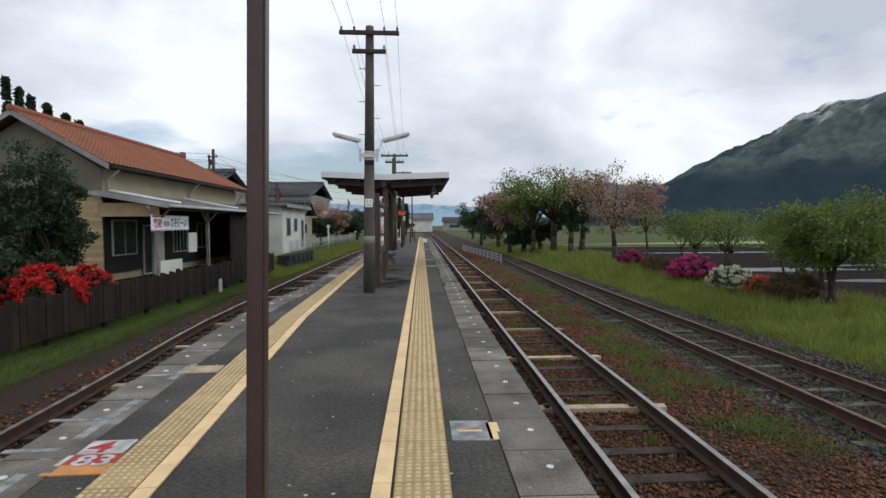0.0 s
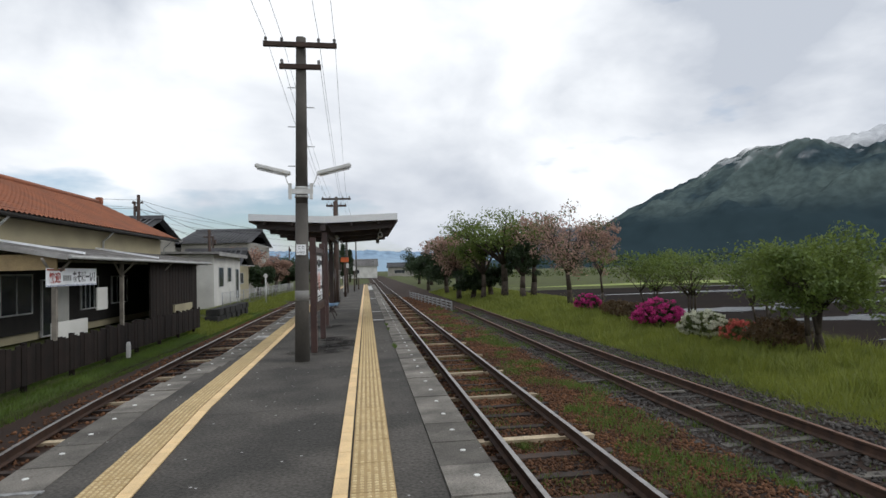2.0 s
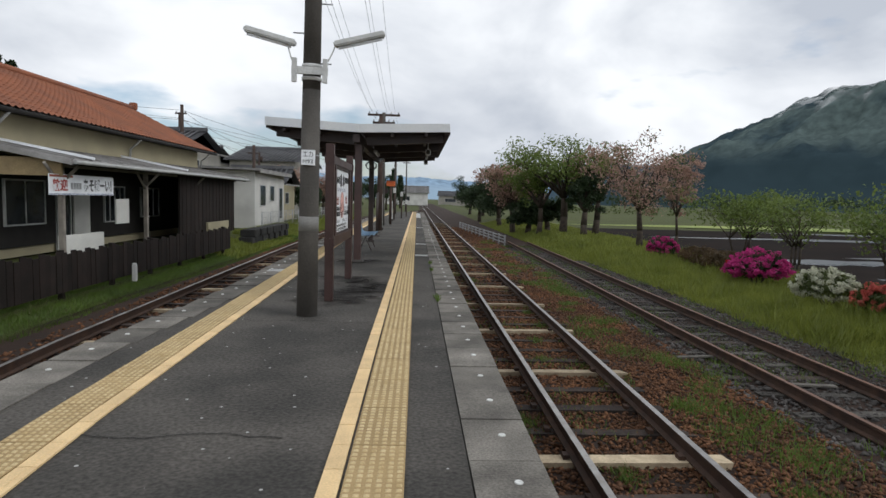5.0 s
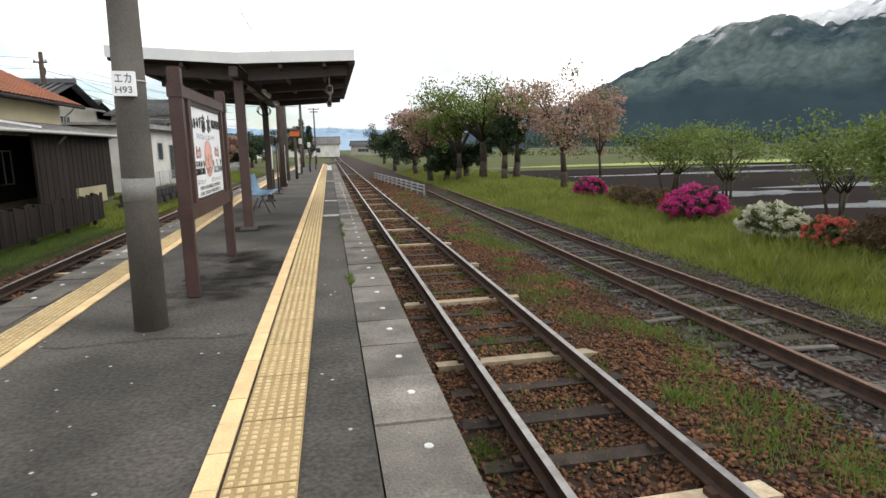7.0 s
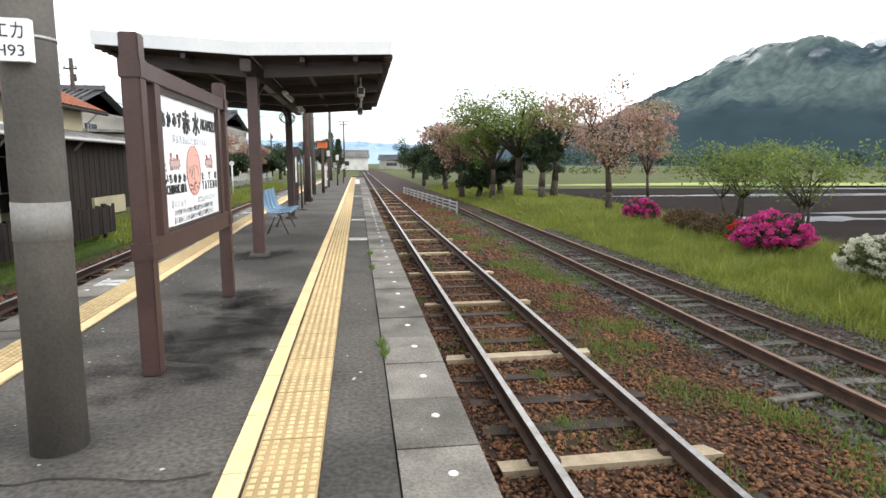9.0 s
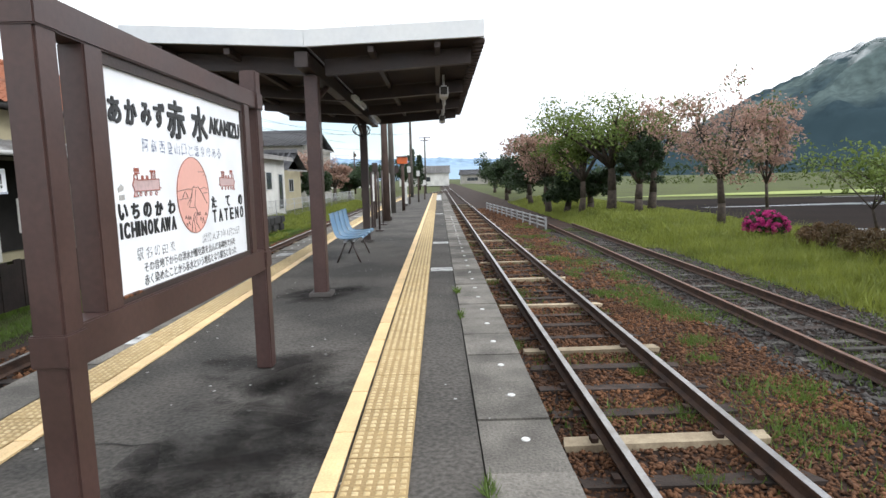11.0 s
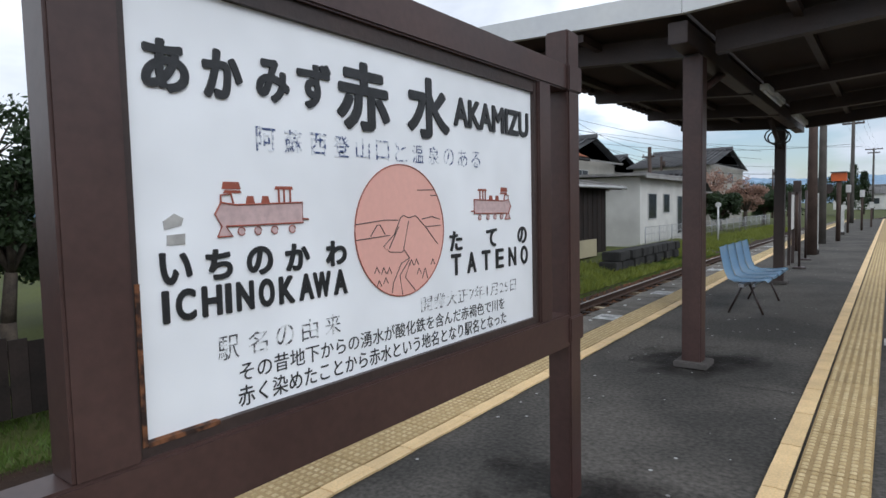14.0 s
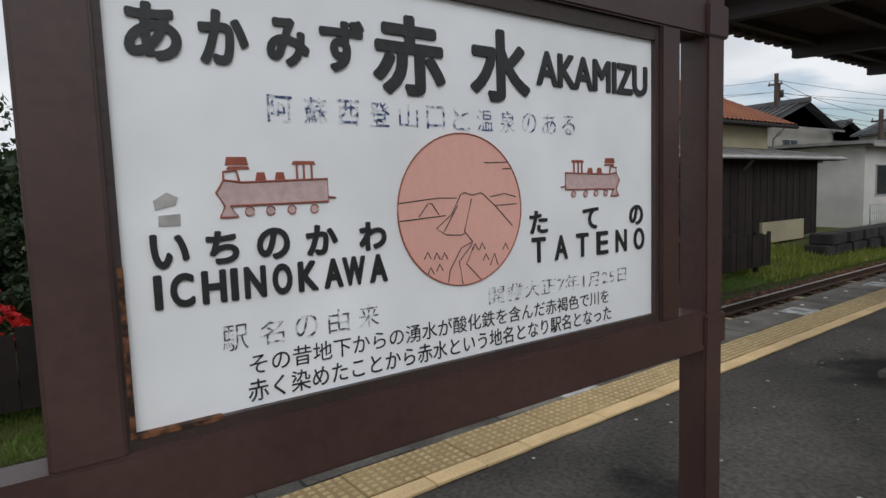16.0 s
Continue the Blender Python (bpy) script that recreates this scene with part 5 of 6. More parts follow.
house("small_house", "small cream house with a grey tiled roof", -15.5, -11.0, 57.5, 63, -0.9, 2.3, 1.3, plaster, roof_grey, [("x", 59, 60.4, 0.6, 1.6, 1)], axis="x")
house("tiled_house", "two-storey grey house with dark tiled roof", -22, -16.5, 50, 59, -0.9, 4.6, 1.5, grey_wall, roof_grey, [("y", -20.8, -19.2, 2.9, 3.9, 1), ("y", -18.6, -17.2, 2.9, 3.9, 1), ("x", 52, 54, 2.9, 3.9, 1)], axis="x")
house("large_house", "large two-storey house with grey tiles", -21, -13.6, 76, 92, -0.9, 5.2, 1.9, grey_wall, roof_grey, [("x", 78.5, 80.5, 3.6, 4.7, 1), ("x", 84, 86.5, 3.6, 4.7, 2), ("y", -18.6, -16.6, 3.3, 4.5, 1)], axis="x")
house("grey_house", "grey house with a broad tiled roof", -36, -23.5, 74, 86, -0.9, 5.0, 1.8, grey_wall, roof_grey, [("y", -32, -29.5, 3, 4.2, 1), ("y", -27.5, -25.5, 3, 4.2, 1)], axis="x")
house("shed", "pale industrial shed at the end of the line", -12, 4, 205, 222, -0.9, 3.2, 2.2, white_wall, tin, [("y", -6, -2, 0.5, 2, 2)], axis="x", cat="shed")
house("shed", "low grey shed beside the distant track", 9, 24, 230, 244, -0.9, 2.6, 1.6, grey_wall, roof_grey, [("y", 11, 15, 0.3, 1.6, 2)], axis="x", cat="shed")
house("shed", "white roofed shed across the distant fields", -34, -20, 190, 205, -0.9, 3.2, 1.6, white_wall, tin, [("x", 194, 198, 0.5, 2, 1)], axis="x", cat="shed")
# railing on the white house's terrace and the mesh fence
mesh_f = thing("mesh_fence", (-8.6, 50, -0.9), "grey wire mesh fence along the station side", "fence")
for k in range(17):
    y = 42.5 + k * 2.0
    x = -8.7 + 0.03 * k
    put("fence_post", tubes(((x, y, -0.95), (x, y, 0.35), 0.03), seg=6), metal_grey, mesh_f)
    if k < 16:
        for z in (-0.7, -0.35, 0.0, 0.32):
            put("fence_wire", tubes(((x, y, z), (x + 0.03, y + 2, z), 0.012), seg=4), metal_grey, mesh_f)
        for j in range(9):
            put("fence_wire", tubes(((x, y + j * 0.22, -0.9), (x, y + j * 0.22, 0.32), 0.007), seg=4), metal_grey, mesh_f)
lampost = thing("white_lamp_post", (-7.6, 52, -0.9), "thin white post with a round plate on top", "post")
part("shaft", tubes(((0, 0, 0), (0, 0, 2.1), 0.05)), lamp_white, lampost)
part("disc", tubes(((0, -0.03, 2.2), (0, 0.03, 2.2), 0.16), seg=16), lamp_white, lampost)
for x, y, h in ((-19.5, 58, 8.9), (-14.5, 64, 6.2), (-28, 46, 7.2), (-13, 110, 7)):
    p = thing("wooden_pole", (x, y, -0.9), "dark wooden utility pole behind the houses", "utility pole", "poles behind the houses")
    part("shaft", tubes(((0, 0, 0), (0, 0, h), 0.14, 0.1)), pole_wood, p)
    part("cross_arm", boxes((-0.5, 0.5, -0.05, 0.05, h - 1.35, h - 1.25)), pole_wood, p)
    part("transformer", tubes(((0.2, 0, h - 0.9), (0.2, 0, h - 0.4), 0.12)), pole_wood, p)
for a, b, d in (((-19.5, 58, 7.4), (-1.45, 72, 5.6), 0.5), ((-19.5, 58, 7.0), (-14.5, 64, 5.0), 0.3), ((-19.5, 58, 7.5), (-40, 38, 9.0), 0.5), ((-14.5, 64, 5.0), (-13, 110, 5.6), 0.5), ((-19.5, 58, 6.6), (-1.45, 60, 4.9), 0.6)):
    w = thing("overhead_wire", (0, 0, 0), "thin dark overhead wire strung between poles", "wire", "overhead wires")
    part("span", wire(sag(a, b, d), 0.012), wire_mat, w)

# ==== trees, shrubs and grass ====
rng = np.random.default_rng(7)


def leaf_cloud(name, centres, per, spread, size, material, seed, flat=0.75):
    """Many small leaves scattered round cluster centres, each a bent pair of triangles."""
    g = np.random.default_rng(seed)
    c = np.repeat(np.asarray(centres, float), per, axis=0)
    n = len(c)
    off = g.normal(size=(n, 3))
    off /= np.linalg.norm(off, axis=1, keepdims=True) + 1e-9
    off *= (g.random((n, 1)) ** 0.5) * spread
    off[:, 2] *= flat
    p = c + off
    a = g.normal(size=(n, 3))
    a /= np.linalg.norm(a, axis=1, keepdims=True)
    b = np.cross(a, g.normal(size=(n, 3)))
    b /= np.linalg.norm(b, axis=1, keepdims=True) + 1e-9
    s = size * (0.6 + 0.8 * g.random((n, 1)))
    v = np.stack([p - a * s, p + b * s * 0.45, p + a * s, p - b * s * 0.45], 1).reshape(-1, 3)
    me = bpy.data.meshes.new(name)
    me.vertices.add(len(v))
    me.vertices.foreach_set("co", v.ravel())
    me.loops.add(n * 4)
    me.loops.foreach_set("vertex_index", np.arange(n * 4))
    me.polygons.add(n)
    me.polygons.foreach_set("loop_start", np.arange(n) * 4)
    me.update(calc_edges=True)
    me.materials.append(material)
    return me


def branches(bm, base, top_z, radius, crown, seed, stems=1, limbs=7, lean=0.15):
    """A tapered trunk that forks into limbs and twigs; returns the twig ends."""
    g = random.Random(seed)
    tips = []
    cx, cy, cz, rx, rz = crown
    for s in range(stems):
        ang = g.random() * math.tau
        foot = Vector((base[0] + (0.14 * math.cos(ang) if stems > 1 else 0), base[1] + (0.14 * math.sin(ang) if stems > 1 else 0), base[2] - 0.05))
        fork = Vector((base[0] + lean * g.uniform(-1, 1) + (0.4 * math.cos(ang) if stems > 1 else 0), base[1] + lean * g.uniform(-1, 1), base[2] + (top_z - base[2]) * 0.36))
        mid = foot.lerp(fork, 0.5) + Vector((g.uniform(-0.06, 0.06), g.uniform(-0.06, 0.06), 0))
        r = radius / math.sqrt(stems)
        tube(bm, foot, mid, r * 1.25, r, 8)
        tube(bm, mid, fork, r, r * 0.8, 8)
        for k in range(limbs):
            th = k * math.tau / limbs + g.uniform(-0.4, 0.4)
            rr = g.uniform(0.35, 0.95)
            end = Vector((cx + rx * rr * math.cos(th), cy + rx * rr * math.sin(th), cz + rz * g.uniform(-0.35, 0.95) * (1.1 - rr * 0.5)))
            knee = fork.lerp(end, 0.5) + Vector((g.uniform(-0.15, 0.15), g.uniform(-0.15, 0.15), 0.12))
            tube(bm, fork, knee, r * 0.5, r * 0.3, 6)
            tube(bm, knee, end, r * 0.3, r * 0.08, 5)
            tips.append(end)
            for _ in range(4):
                tw = knee.lerp(end, g.uniform(0.1, 1)) + Vector((g.gauss(0, rx * 0.24), g.gauss(0, rx * 0.24), g.gauss(0.1, rz * 0.24)))
                tube(bm, knee.lerp(end, 0.3), tw, r * 0.14, r * 0.04, 4)
                tips.append(tw)
    return tips


def tree(name, label, x, y, top, rx, radius, leaf, seed, per=60, size=0.07, stems=1, limbs=8, cx=None, spread=None, cat="tree", low=0.42, second=None):
    z0 = ground_z(x, y)
    top += -0.38 if x > 0 else 0.22
    th = thing(name, (x, y, z0), label, cat)
    h = top - z0
    crown = ((cx if cx is not None else x), y, z0 + h * (low + 1) / 2, rx, h * (1 - low) / 2)
    bm = bmesh.new()
    tips = branches(bm, (x, y, z0), top, radius, crown, seed, stems, limbs)
    put("trunk", bm, bark, th)
    put("crown", leaf_cloud("crown", tips, per, spread or rx * 0.27, size, leaf, seed), None, th)
    if second:
        put("blossom", leaf_cloud("blossom", tips[::2], int(per * 0.8), (spread or rx * 0.27) * 1.05, size * 0.9, second, seed + 50), None, th)
    return th


def shrub(name, label, x, y, r, h, leaf, seed, bloom=None, n=90, per=36, size=0.045, zbase=None):
    z0 = ground_z(x, y) if zbase is None else zbase
    g = random.Random(seed)
    th = thing(name, (x, y, z0), label, "shrub")
    bm = bmesh.new()
    for k in range(9):
        a = k * math.tau / 9
        tube(bm, (x, y, z0 - 0.05), (x + r * 0.5 * math.cos(a), y + r * 0.5 * math.sin(a), z0 + h * 0.5), 0.025, 0.01, 5)
    put("stem", bm, bark, th)

    def dome(k, scale):
        out = []
        for _ in range(k):
            a, b = g.random() * math.tau, math.asin(g.uniform(-0.3, 1))
            w = (1 + 0.1 * math.sin(a * 3 + seed) + 0.06 * g.gauss(0, 1)) * (0.72 + 0.28 * min(1.0, max(0.0, (math.sin(b) + 0.3) / 0.35)))
            out.append((x + r * scale * w * math.cos(a) * math.cos(b), y + r * scale * w * math.sin(a) * math.cos(b), z0 + h * 0.42 + h * 0.52 * scale * w * math.sin(b)))
        return out

    put("foliage", leaf_cloud("foliage", dome(n, 0.86), per, r * 0.2, size, leaf, seed), None, th)
    if bloom:
        put("blossom", leaf_cloud("blossom", dome(int(n * 1.7), 0.98), per + 10, r * 0.12, size * 0.8, bloom, seed + 9), None, th)
    return th


# the row on the bank
tree("maple_tree", "spreading bright green young tree with a low crown", 11.4, 17.4, 2.5, 1.9, 0.12, leaf_green, 3, per=95, size=0.055, limbs=12, stems=3, low=0.22, spread=0.36)
shrub("azalea_bush", "rounded bush in full magenta bloom", 10.85, 24.5, 0.85, 1.15, leaf_dark, 11, bloom_magenta, n=130)
shrub("azalea_bush", "small magenta flowering bush", 10.95, 31.6, 0.65, 0.95, leaf_dark, 12, bloom_magenta, n=90)
shrub("flowering_bush", "green bush dotted with white blossom", 10.55, 20.95, 0.72, 1.0, leaf_olive, 13, bloom_white, n=100, per=30)
shrub("azalea_bush", "coral pink flowering bush", 10.75, 19.55, 0.5, 0.8, leaf_olive, 14, bloom_coral, n=80)
shrub("clipped_bush", "low brownish green rounded bush", 10.9, 18.3, 0.78, 0.95, leaf_russet, 15, None, n=120)
shrub("clipped_bush", "low russet bush beside the azaleas", 11.3, 29.2, 0.8, 0.8, leaf_russet, 16, None, n=100)
shrub("azalea_bush", "russet bush with a few red flowers", 11.2, 27.2, 0.8, 0.85, leaf_russet, 17, None, n=100)
shrub("azalea_bush", "small cluster of red flowers", 11.0, 26.0, 0.32, 0.75, leaf_olive, 18, bloom_red, n=40)
tree("small_tree", "open many-stemmed young tree in light green leaf", 12.8, 29.0, 2.6, 1.7, 0.09, leaf_green, 21, per=24, size=0.065, stems=4, limbs=6, low=0.35)
tree("small_tree", "thin young tree with sparse light green leaves", 13.2, 26.6, 2.5, 1.5, 0.08, leaf_green, 22, per=24, size=0.06, stems=3, limbs=6, low=0.35)
tree("small_tree", "thin young tree with sparse light green leaves", 13.4, 22.3, 2.3, 1.5, 0.08, leaf_green, 23, per=26, size=0.06, stems=3, limbs=7, low=0.35)
tree("cherry_tree", "cherry tree with fading pink blossom", 11.5, 35.8, 4.7, 2.5, 0.14, leaf_blossom, 31, per=62, size=0.075, stems=1, limbs=13, low=0.26, second=leaf_olive)
tree("cherry_tree", "tall slender cherry with faded blossom", 13.8, 36.8, 4.5, 1.1, 0.07, leaf_blossom, 32, per=60, size=0.08, limbs=8, low=0.35)
tree("evergreen_tree", "dense dark green evergreen tree", 10.9, 43.5, 3.9, 1.15, 0.2, leaf_dark, 33, per=150, size=0.08, limbs=12, low=0.3)
tree("zelkova_tree", "tall fresh green tree with an airy crown", 10.2, 46.0, 6.3, 3.2, 0.24, leaf_green, 34, per=70, size=0.1, limbs=14, low=0.42, cx=9.2)
tree("zelkova_tree", "fresh green tree in the lineside grove", 8.9, 47.5, 4.6, 2.2, 0.18, leaf_green, 35, per=80, size=0.1, limbs=11, low=0.4)
tree("cherry_tree", "cherry tree with fading pink blossom", 12.0, 44.8, 5.6, 2.2, 0.2, leaf_blossom, 36, per=60, size=0.09, limbs=11, low=0.45, second=leaf_green)
tree("cherry_tree", "cherry tree with faded pink blossom in the grove", 7.8, 52.0, 4.6, 2.3, 0.2, leaf_blossom, 37, per=90, size=0.1, limbs=12, low=0.35, second=leaf_olive)
tree("cherry_tree", "cherry tree with faded pink blossom in the grove", 8.6, 57.0, 4.9, 2.4, 0.2, leaf_blossom, 38, per=90, size=0.1, limbs=12, low=0.3, second=leaf_dark)
for i, (x, y, top, r) in enumerate(((8.6, 50, 1.8, 1.5), (9.8, 49, 2.2, 1.3), (8.2, 62, 4.2, 2.3), (8.9, 68, 3.6, 2.2), (7.8, 76, 3.8, 2.2), (9.5, 88, 4.2, 2.6), (8.8, 100, 4.4, 2.8))):
    tree("evergreen_tree", "dark rounded evergreen farther along the bank", x, y, top, r, 0.2, leaf_dark, 40 + i, per=110, size=0.12, limbs=12, low=0.12)
# station side
tree("garden_pine", "dark clipped garden tree behind the plank fence", -9.5, 17.6, 2.8, 0.9, 0.1, leaf_dark, 61, per=170, size=0.05, limbs=11, low=0.4)
tree("garden_pine", "dark clipped garden tree behind the plank fence", -9.7, 16.6, 3.2, 1.4, 0.1, leaf_dark, 62, per=170, size=0.05, limbs=11, low=0.35)
for i, (x, y, top, r) in enumerate(((-11.5, 15.6, 2.4, 1.4), (-9.6, 10.4, 1.7, 1.3), (-12.5, 13.5, 2.6, 1.6), (-13.5, 19.5, 1.2, 1.2), (-8.6, 12.6, 1.2, 0.9), (-10.4, 18.9, 1.6, 1.2), (-8.8, 15.2, 0.9, 0.9))):
    tree("garden_tree", "dark leafy garden tree in the station yard", x, y, top, r, 0.1, leaf_dark, 160 + i, per=150, size=0.07, limbs=11, low=0.12)
shrub("azalea_bush", "bright red flowering bush behind the fence", -7.7, 14.3, 0.8, 1.25, leaf_dark, 63, bloom_red, n=130, zbase=-0.68)
shrub("azalea_bush", "bright red flowering bush behind the fence", -7.65, 15.9, 0.6, 1.15, leaf_dark, 64, bloom_red, n=90, zbase=-0.68)
shrub("azalea_bush", "bright red flowering bush behind the fence", -7.9, 11.2, 0.6, 1.2, leaf_dark, 65, bloom_red, n=80, zbase=-0.68)
tree("cherry_tree", "pink cherry among the houses", -12.5, 68, 4.3, 2.4, 0.2, leaf_blossom, 66, per=80, size=0.11, limbs=11, low=0.25)
tree("cherry_tree", "pink cherry among the houses", -9.8, 72, 3.0, 1.7, 0.2, leaf_blossom, 67, per=80, size=0.11, limbs=10, low=0.2)
for i, (x, y, top, r) in enumerate(((-10.5, 66, 2.0, 1.6), (-9.2, 78, 2.6, 1.9), (-9.5, 92, 3.4, 2.4), (-5.8, 128, 5.2, 2.6), (-8.5, 132, 6.0, 3.0), (-12, 118, 4.0, 3.0), (-18, 130, 4.5, 4.0))):
    tree("evergreen_tree", "dark evergreen behind the far end of the station", x, y, top, r, 0.2, leaf_dark, 70 + i, per=110, size=0.13, limbs=12, low=0.1)


def conifer(x, y, top, r, seed, name="conifer", label="tall dark narrow conifer"):
    z0 = -0.9
    g = random.Random(seed)
    th = thing(name, (x, y, z0), label, "tree", "conifers")
    put("trunk", tubes(((x, y, z0), (x, y, top), 0.2, 0.03), seg=6), bark, th)
    pts = []
    for k in range(130):
        s = g.random() ** 0.7
        a = g.random() * math.tau
        rr = r * (1 - s) * g.uniform(0.3, 1)
        pts.append((x + rr * math.cos(a), y + rr * math.sin(a), z0 + 0.8 + (top - z0 - 0.9) * s))
    put("crown", leaf_cloud("crown", pts, 26, r * 0.3, 0.16, leaf_dark, seed), None, th)


for i, (x, y, top) in enumerate(((-25.6, 40, 10.7), (-24.8, 40, 10.1), (-24.1, 40, 9.6), (-23.1, 40, 9.2), (-22.0, 40, 8.5), (-21.2, 40, 8.1), (-4.5, 130, 7.2), (-3.2, 134, 6.0))):
    conifer(x, y, top, 0.75 if y < 60 else 1.7, 90 + i)
hedge_pts = [(x, y, ground_z(x, y) + 0.4 + 0.5 * random.random()) for x, y in ((12 + k * 3.2 + random.random() * 2, 150 + k * 0.4 + random.random() * 10) for k in range(120))]
tagged(part("far_hedge", leaf_cloud("far_hedge", hedge_pts, 40, 1.9, 0.4, leaf_olive, 5)), "distant scrub and hedges along the fields", "hedge", kind="stuff")
wood_pts = [(60 + k * 4.5 + random.random() * 4, 330 - k * 0.9 + random.random() * 20, 2 + random.random() * 3) for k in range(130)]
tagged(part("far_wood", leaf_cloud("far_wood", wood_pts, 40, 5.0, 1.1, leaf_dark, 6)), "dark distant wood at the mountain's foot", "wood", kind="stuff")


def blades(name, xy, h, material, seed, label, w=0.012):
    g = np.random.default_rng(seed)
    n = len(xy)
    z = np.array([ground_z(float(a), float(b)) if abs(a) > 5.8 else -1.13 for a, b in xy])
    base = np.column_stack([xy, z - 0.01])
    ang = g.random(n) * math.tau
    side = np.column_stack([np.cos(ang), np.sin(ang), np.zeros(n)]) * w * (0.6 + g.random((n, 1)))
    tipv = np.column_stack([g.normal(0, 0.4, n), g.normal(0, 0.4, n), np.ones(n)]) * (h * (0.4 + g.random((n, 1))))
    v = np.stack([base - side, base + side, base + tipv], 1).reshape(-1, 3)
    me = bpy.data.meshes.new(name)
    me.vertices.add(n * 3)
    me.vertices.foreach_set("co", v.ravel())
    me.loops.add(n * 3)
    me.loops.foreach_set("vertex_index", np.arange(n * 3))
    me.polygons.add(n)
    me.polygons.foreach_set("loop_start", np.arange(n) * 3)
    me.update(calc_edges=True)
    me.materials.append(material)
    return tagged(new(name, me), label, "grass", kind="stuff")


def scatter(n, x0, x1, y0, y1, seed, patchy=0.0, scale=0.5):
    g = np.random.default_rng(seed)
    p = np.column_stack([x0 + (x1 - x0) * g.random(n), y0 + (y1 - y0) * g.random(n)])
    if patchy:
        keep = [noise.noise(Vector((a * scale, b * scale, seed))) > patchy + 0.3 * (r - 0.5) for (a, b), r in zip(p, g.random(n))]
        p = p[np.array(keep)]
    return p


blades("bank_grass", scatter(120000, 7.7, 14.5, 8, 32, 1, -0.75, 0.4), 0.16, grass_mat, 1, "lush green grass on the bank beside the siding")
blades("bank_grass_far", scatter(70000, 7.2, 14.5, 32, 70, 2, -0.8, 0.4), 0.2, grass_mat, 2, "long green grass along the far bank", 0.03)
blades("tall_bank_grass", scatter(45000, 7.9, 14.0, 8, 34, 21, 0.08, 0.9), 0.36, grass_mat, 21, "taller tufts of bright grass on the bank", 0.014)
blades("track_weeds", scatter(60000, 3.7, 5.1, 4, 44, 3, 0.3, 0.75), 0.1, weed_mat, 3, "patches of weeds between the tracks")
blades("siding_weeds", scatter(60000, 5.2, 8.0, 4, 40, 4, 0.03, 0.8), 0.1, weed_mat, 4, "weeds and moss along the siding")
blades("ballast_weeds", scatter(20000, 1.4, 3.6, 6, 40, 5, 0.22, 1.1), 0.09, weed_mat, 5, "small weeds growing in the ballast")
blades("fence_grass", scatter(50000, -7.6, -6.1, 6, 46, 6, 0.0, 0.5), 0.11, weed_mat, 6, "grass along the foot of the plank fence")
blades("verge_grass", scatter(60000, -9.5, -6.4, 30, 75, 7, -0.1, 0.4), 0.2, grass_mat, 7, "bright grass verge past the station", 0.03)
clump_at = [(random.Random(300 + i).uniform(3.75, 5.05), 8.5 + i * 0.62 + random.Random(i).uniform(-0.5, 0.5), random.Random(70 + i).uniform(0.08, 0.24)) for i in range(36)]
clump_at += [(random.Random(500 + i).uniform(1.35, 3.7), 7 + i * 1.3, random.Random(90 + i).uniform(0.04, 0.12)) for i in range(24)]
clumps = np.concatenate([np.column_stack([rng.normal(x, r, int(2600 * r)), rng.normal(y, r * 1.3, int(2600 * r))]) for x, y, r in clump_at])
blades("weed_clumps", clumps, 0.1, weed_mat, 31, "bright green weed clumps in the ballast between tracks", 0.009)
stalk_xy = scatter(2600, 7.6, 13.8, 9, 40, 41, 0.1, 0.6)
blades("grass_stalks", stalk_xy, 0.55, grass_mat, 41, "thin taller grass stalks on the bank", 0.006)
tuft = np.concatenate([np.column_stack([rng.normal(0.76, 0.012, 60), rng.normal(y, 0.05, 60)]) for y in (15.1, 15.35, 18.6, 19.8)])
weeds = blades("joint_weeds", tuft, 0.07, weed_mat, 8, "small weed tufts in the platform joint", 0.006)
weeds.location.z = 1.13

# ==== stones, sleepers, tiles and kerb blocks ====
def stones(name, xy, z, size, material, seed, label):
    g = np.random.default_rng(seed)
    n = len(xy)
    octa = np.array([(1, 0, 0), (-1, 0, 0), (0, 1, 0), (0, -1, 0), (0, 0, 1), (0, 0, -1)], float)
    tri = np.array([(0, 2, 4), (2, 1, 4), (1, 3, 4), (3, 0, 4), (2, 0, 5), (1, 2, 5), (3, 1, 5), (0, 3, 5)])
    v = octa[None] * (0.6 + 0.8 * g.random((n, 6, 1))) + g.normal(0, 0.25, (n, 6, 3))
    a = g.random(n) * math.tau
    c, s = np.cos(a), np.sin(a)
    x, y = v[..., 0] * c[:, None] - v[..., 1] * s[:, None], v[..., 0] * s[:, None] + v[..., 1] * c[:, None]
    k = size * (0.5 + g.random((n, 1)))
    v = np.stack([x * k + xy[:, :1], y * k + xy[:, 1:], v[..., 2] * k * 0.7 + z + g.random((n, 1)) * 0.02], -1).reshape(-1, 3)
    f = (tri[None] + (np.arange(n) * 6)[:, None, None]).reshape(-1, 3)
    me = bpy.data.meshes.new(name)
    me.vertices.add(len(v))
    me.vertices.foreach_set("co", v.ravel())
    me.loops.add(len(f) * 3)
    me.loops.foreach_set("vertex_index", f.ravel())
    me.polygons.add(len(f))
    me.polygons.foreach_set("loop_start", np.arange(len(f)) * 3)
    me.update(calc_edges=True)
    me.materials.append(material)
    return tagged(new(name, me), label, "ballast", kind="stuff")


stones("ballast_stones", scatter(42000, 1.15, 5.0, 6, 24, 21), -1.11, 0.023, stone, 21, "reddish brown crushed ballast stones")
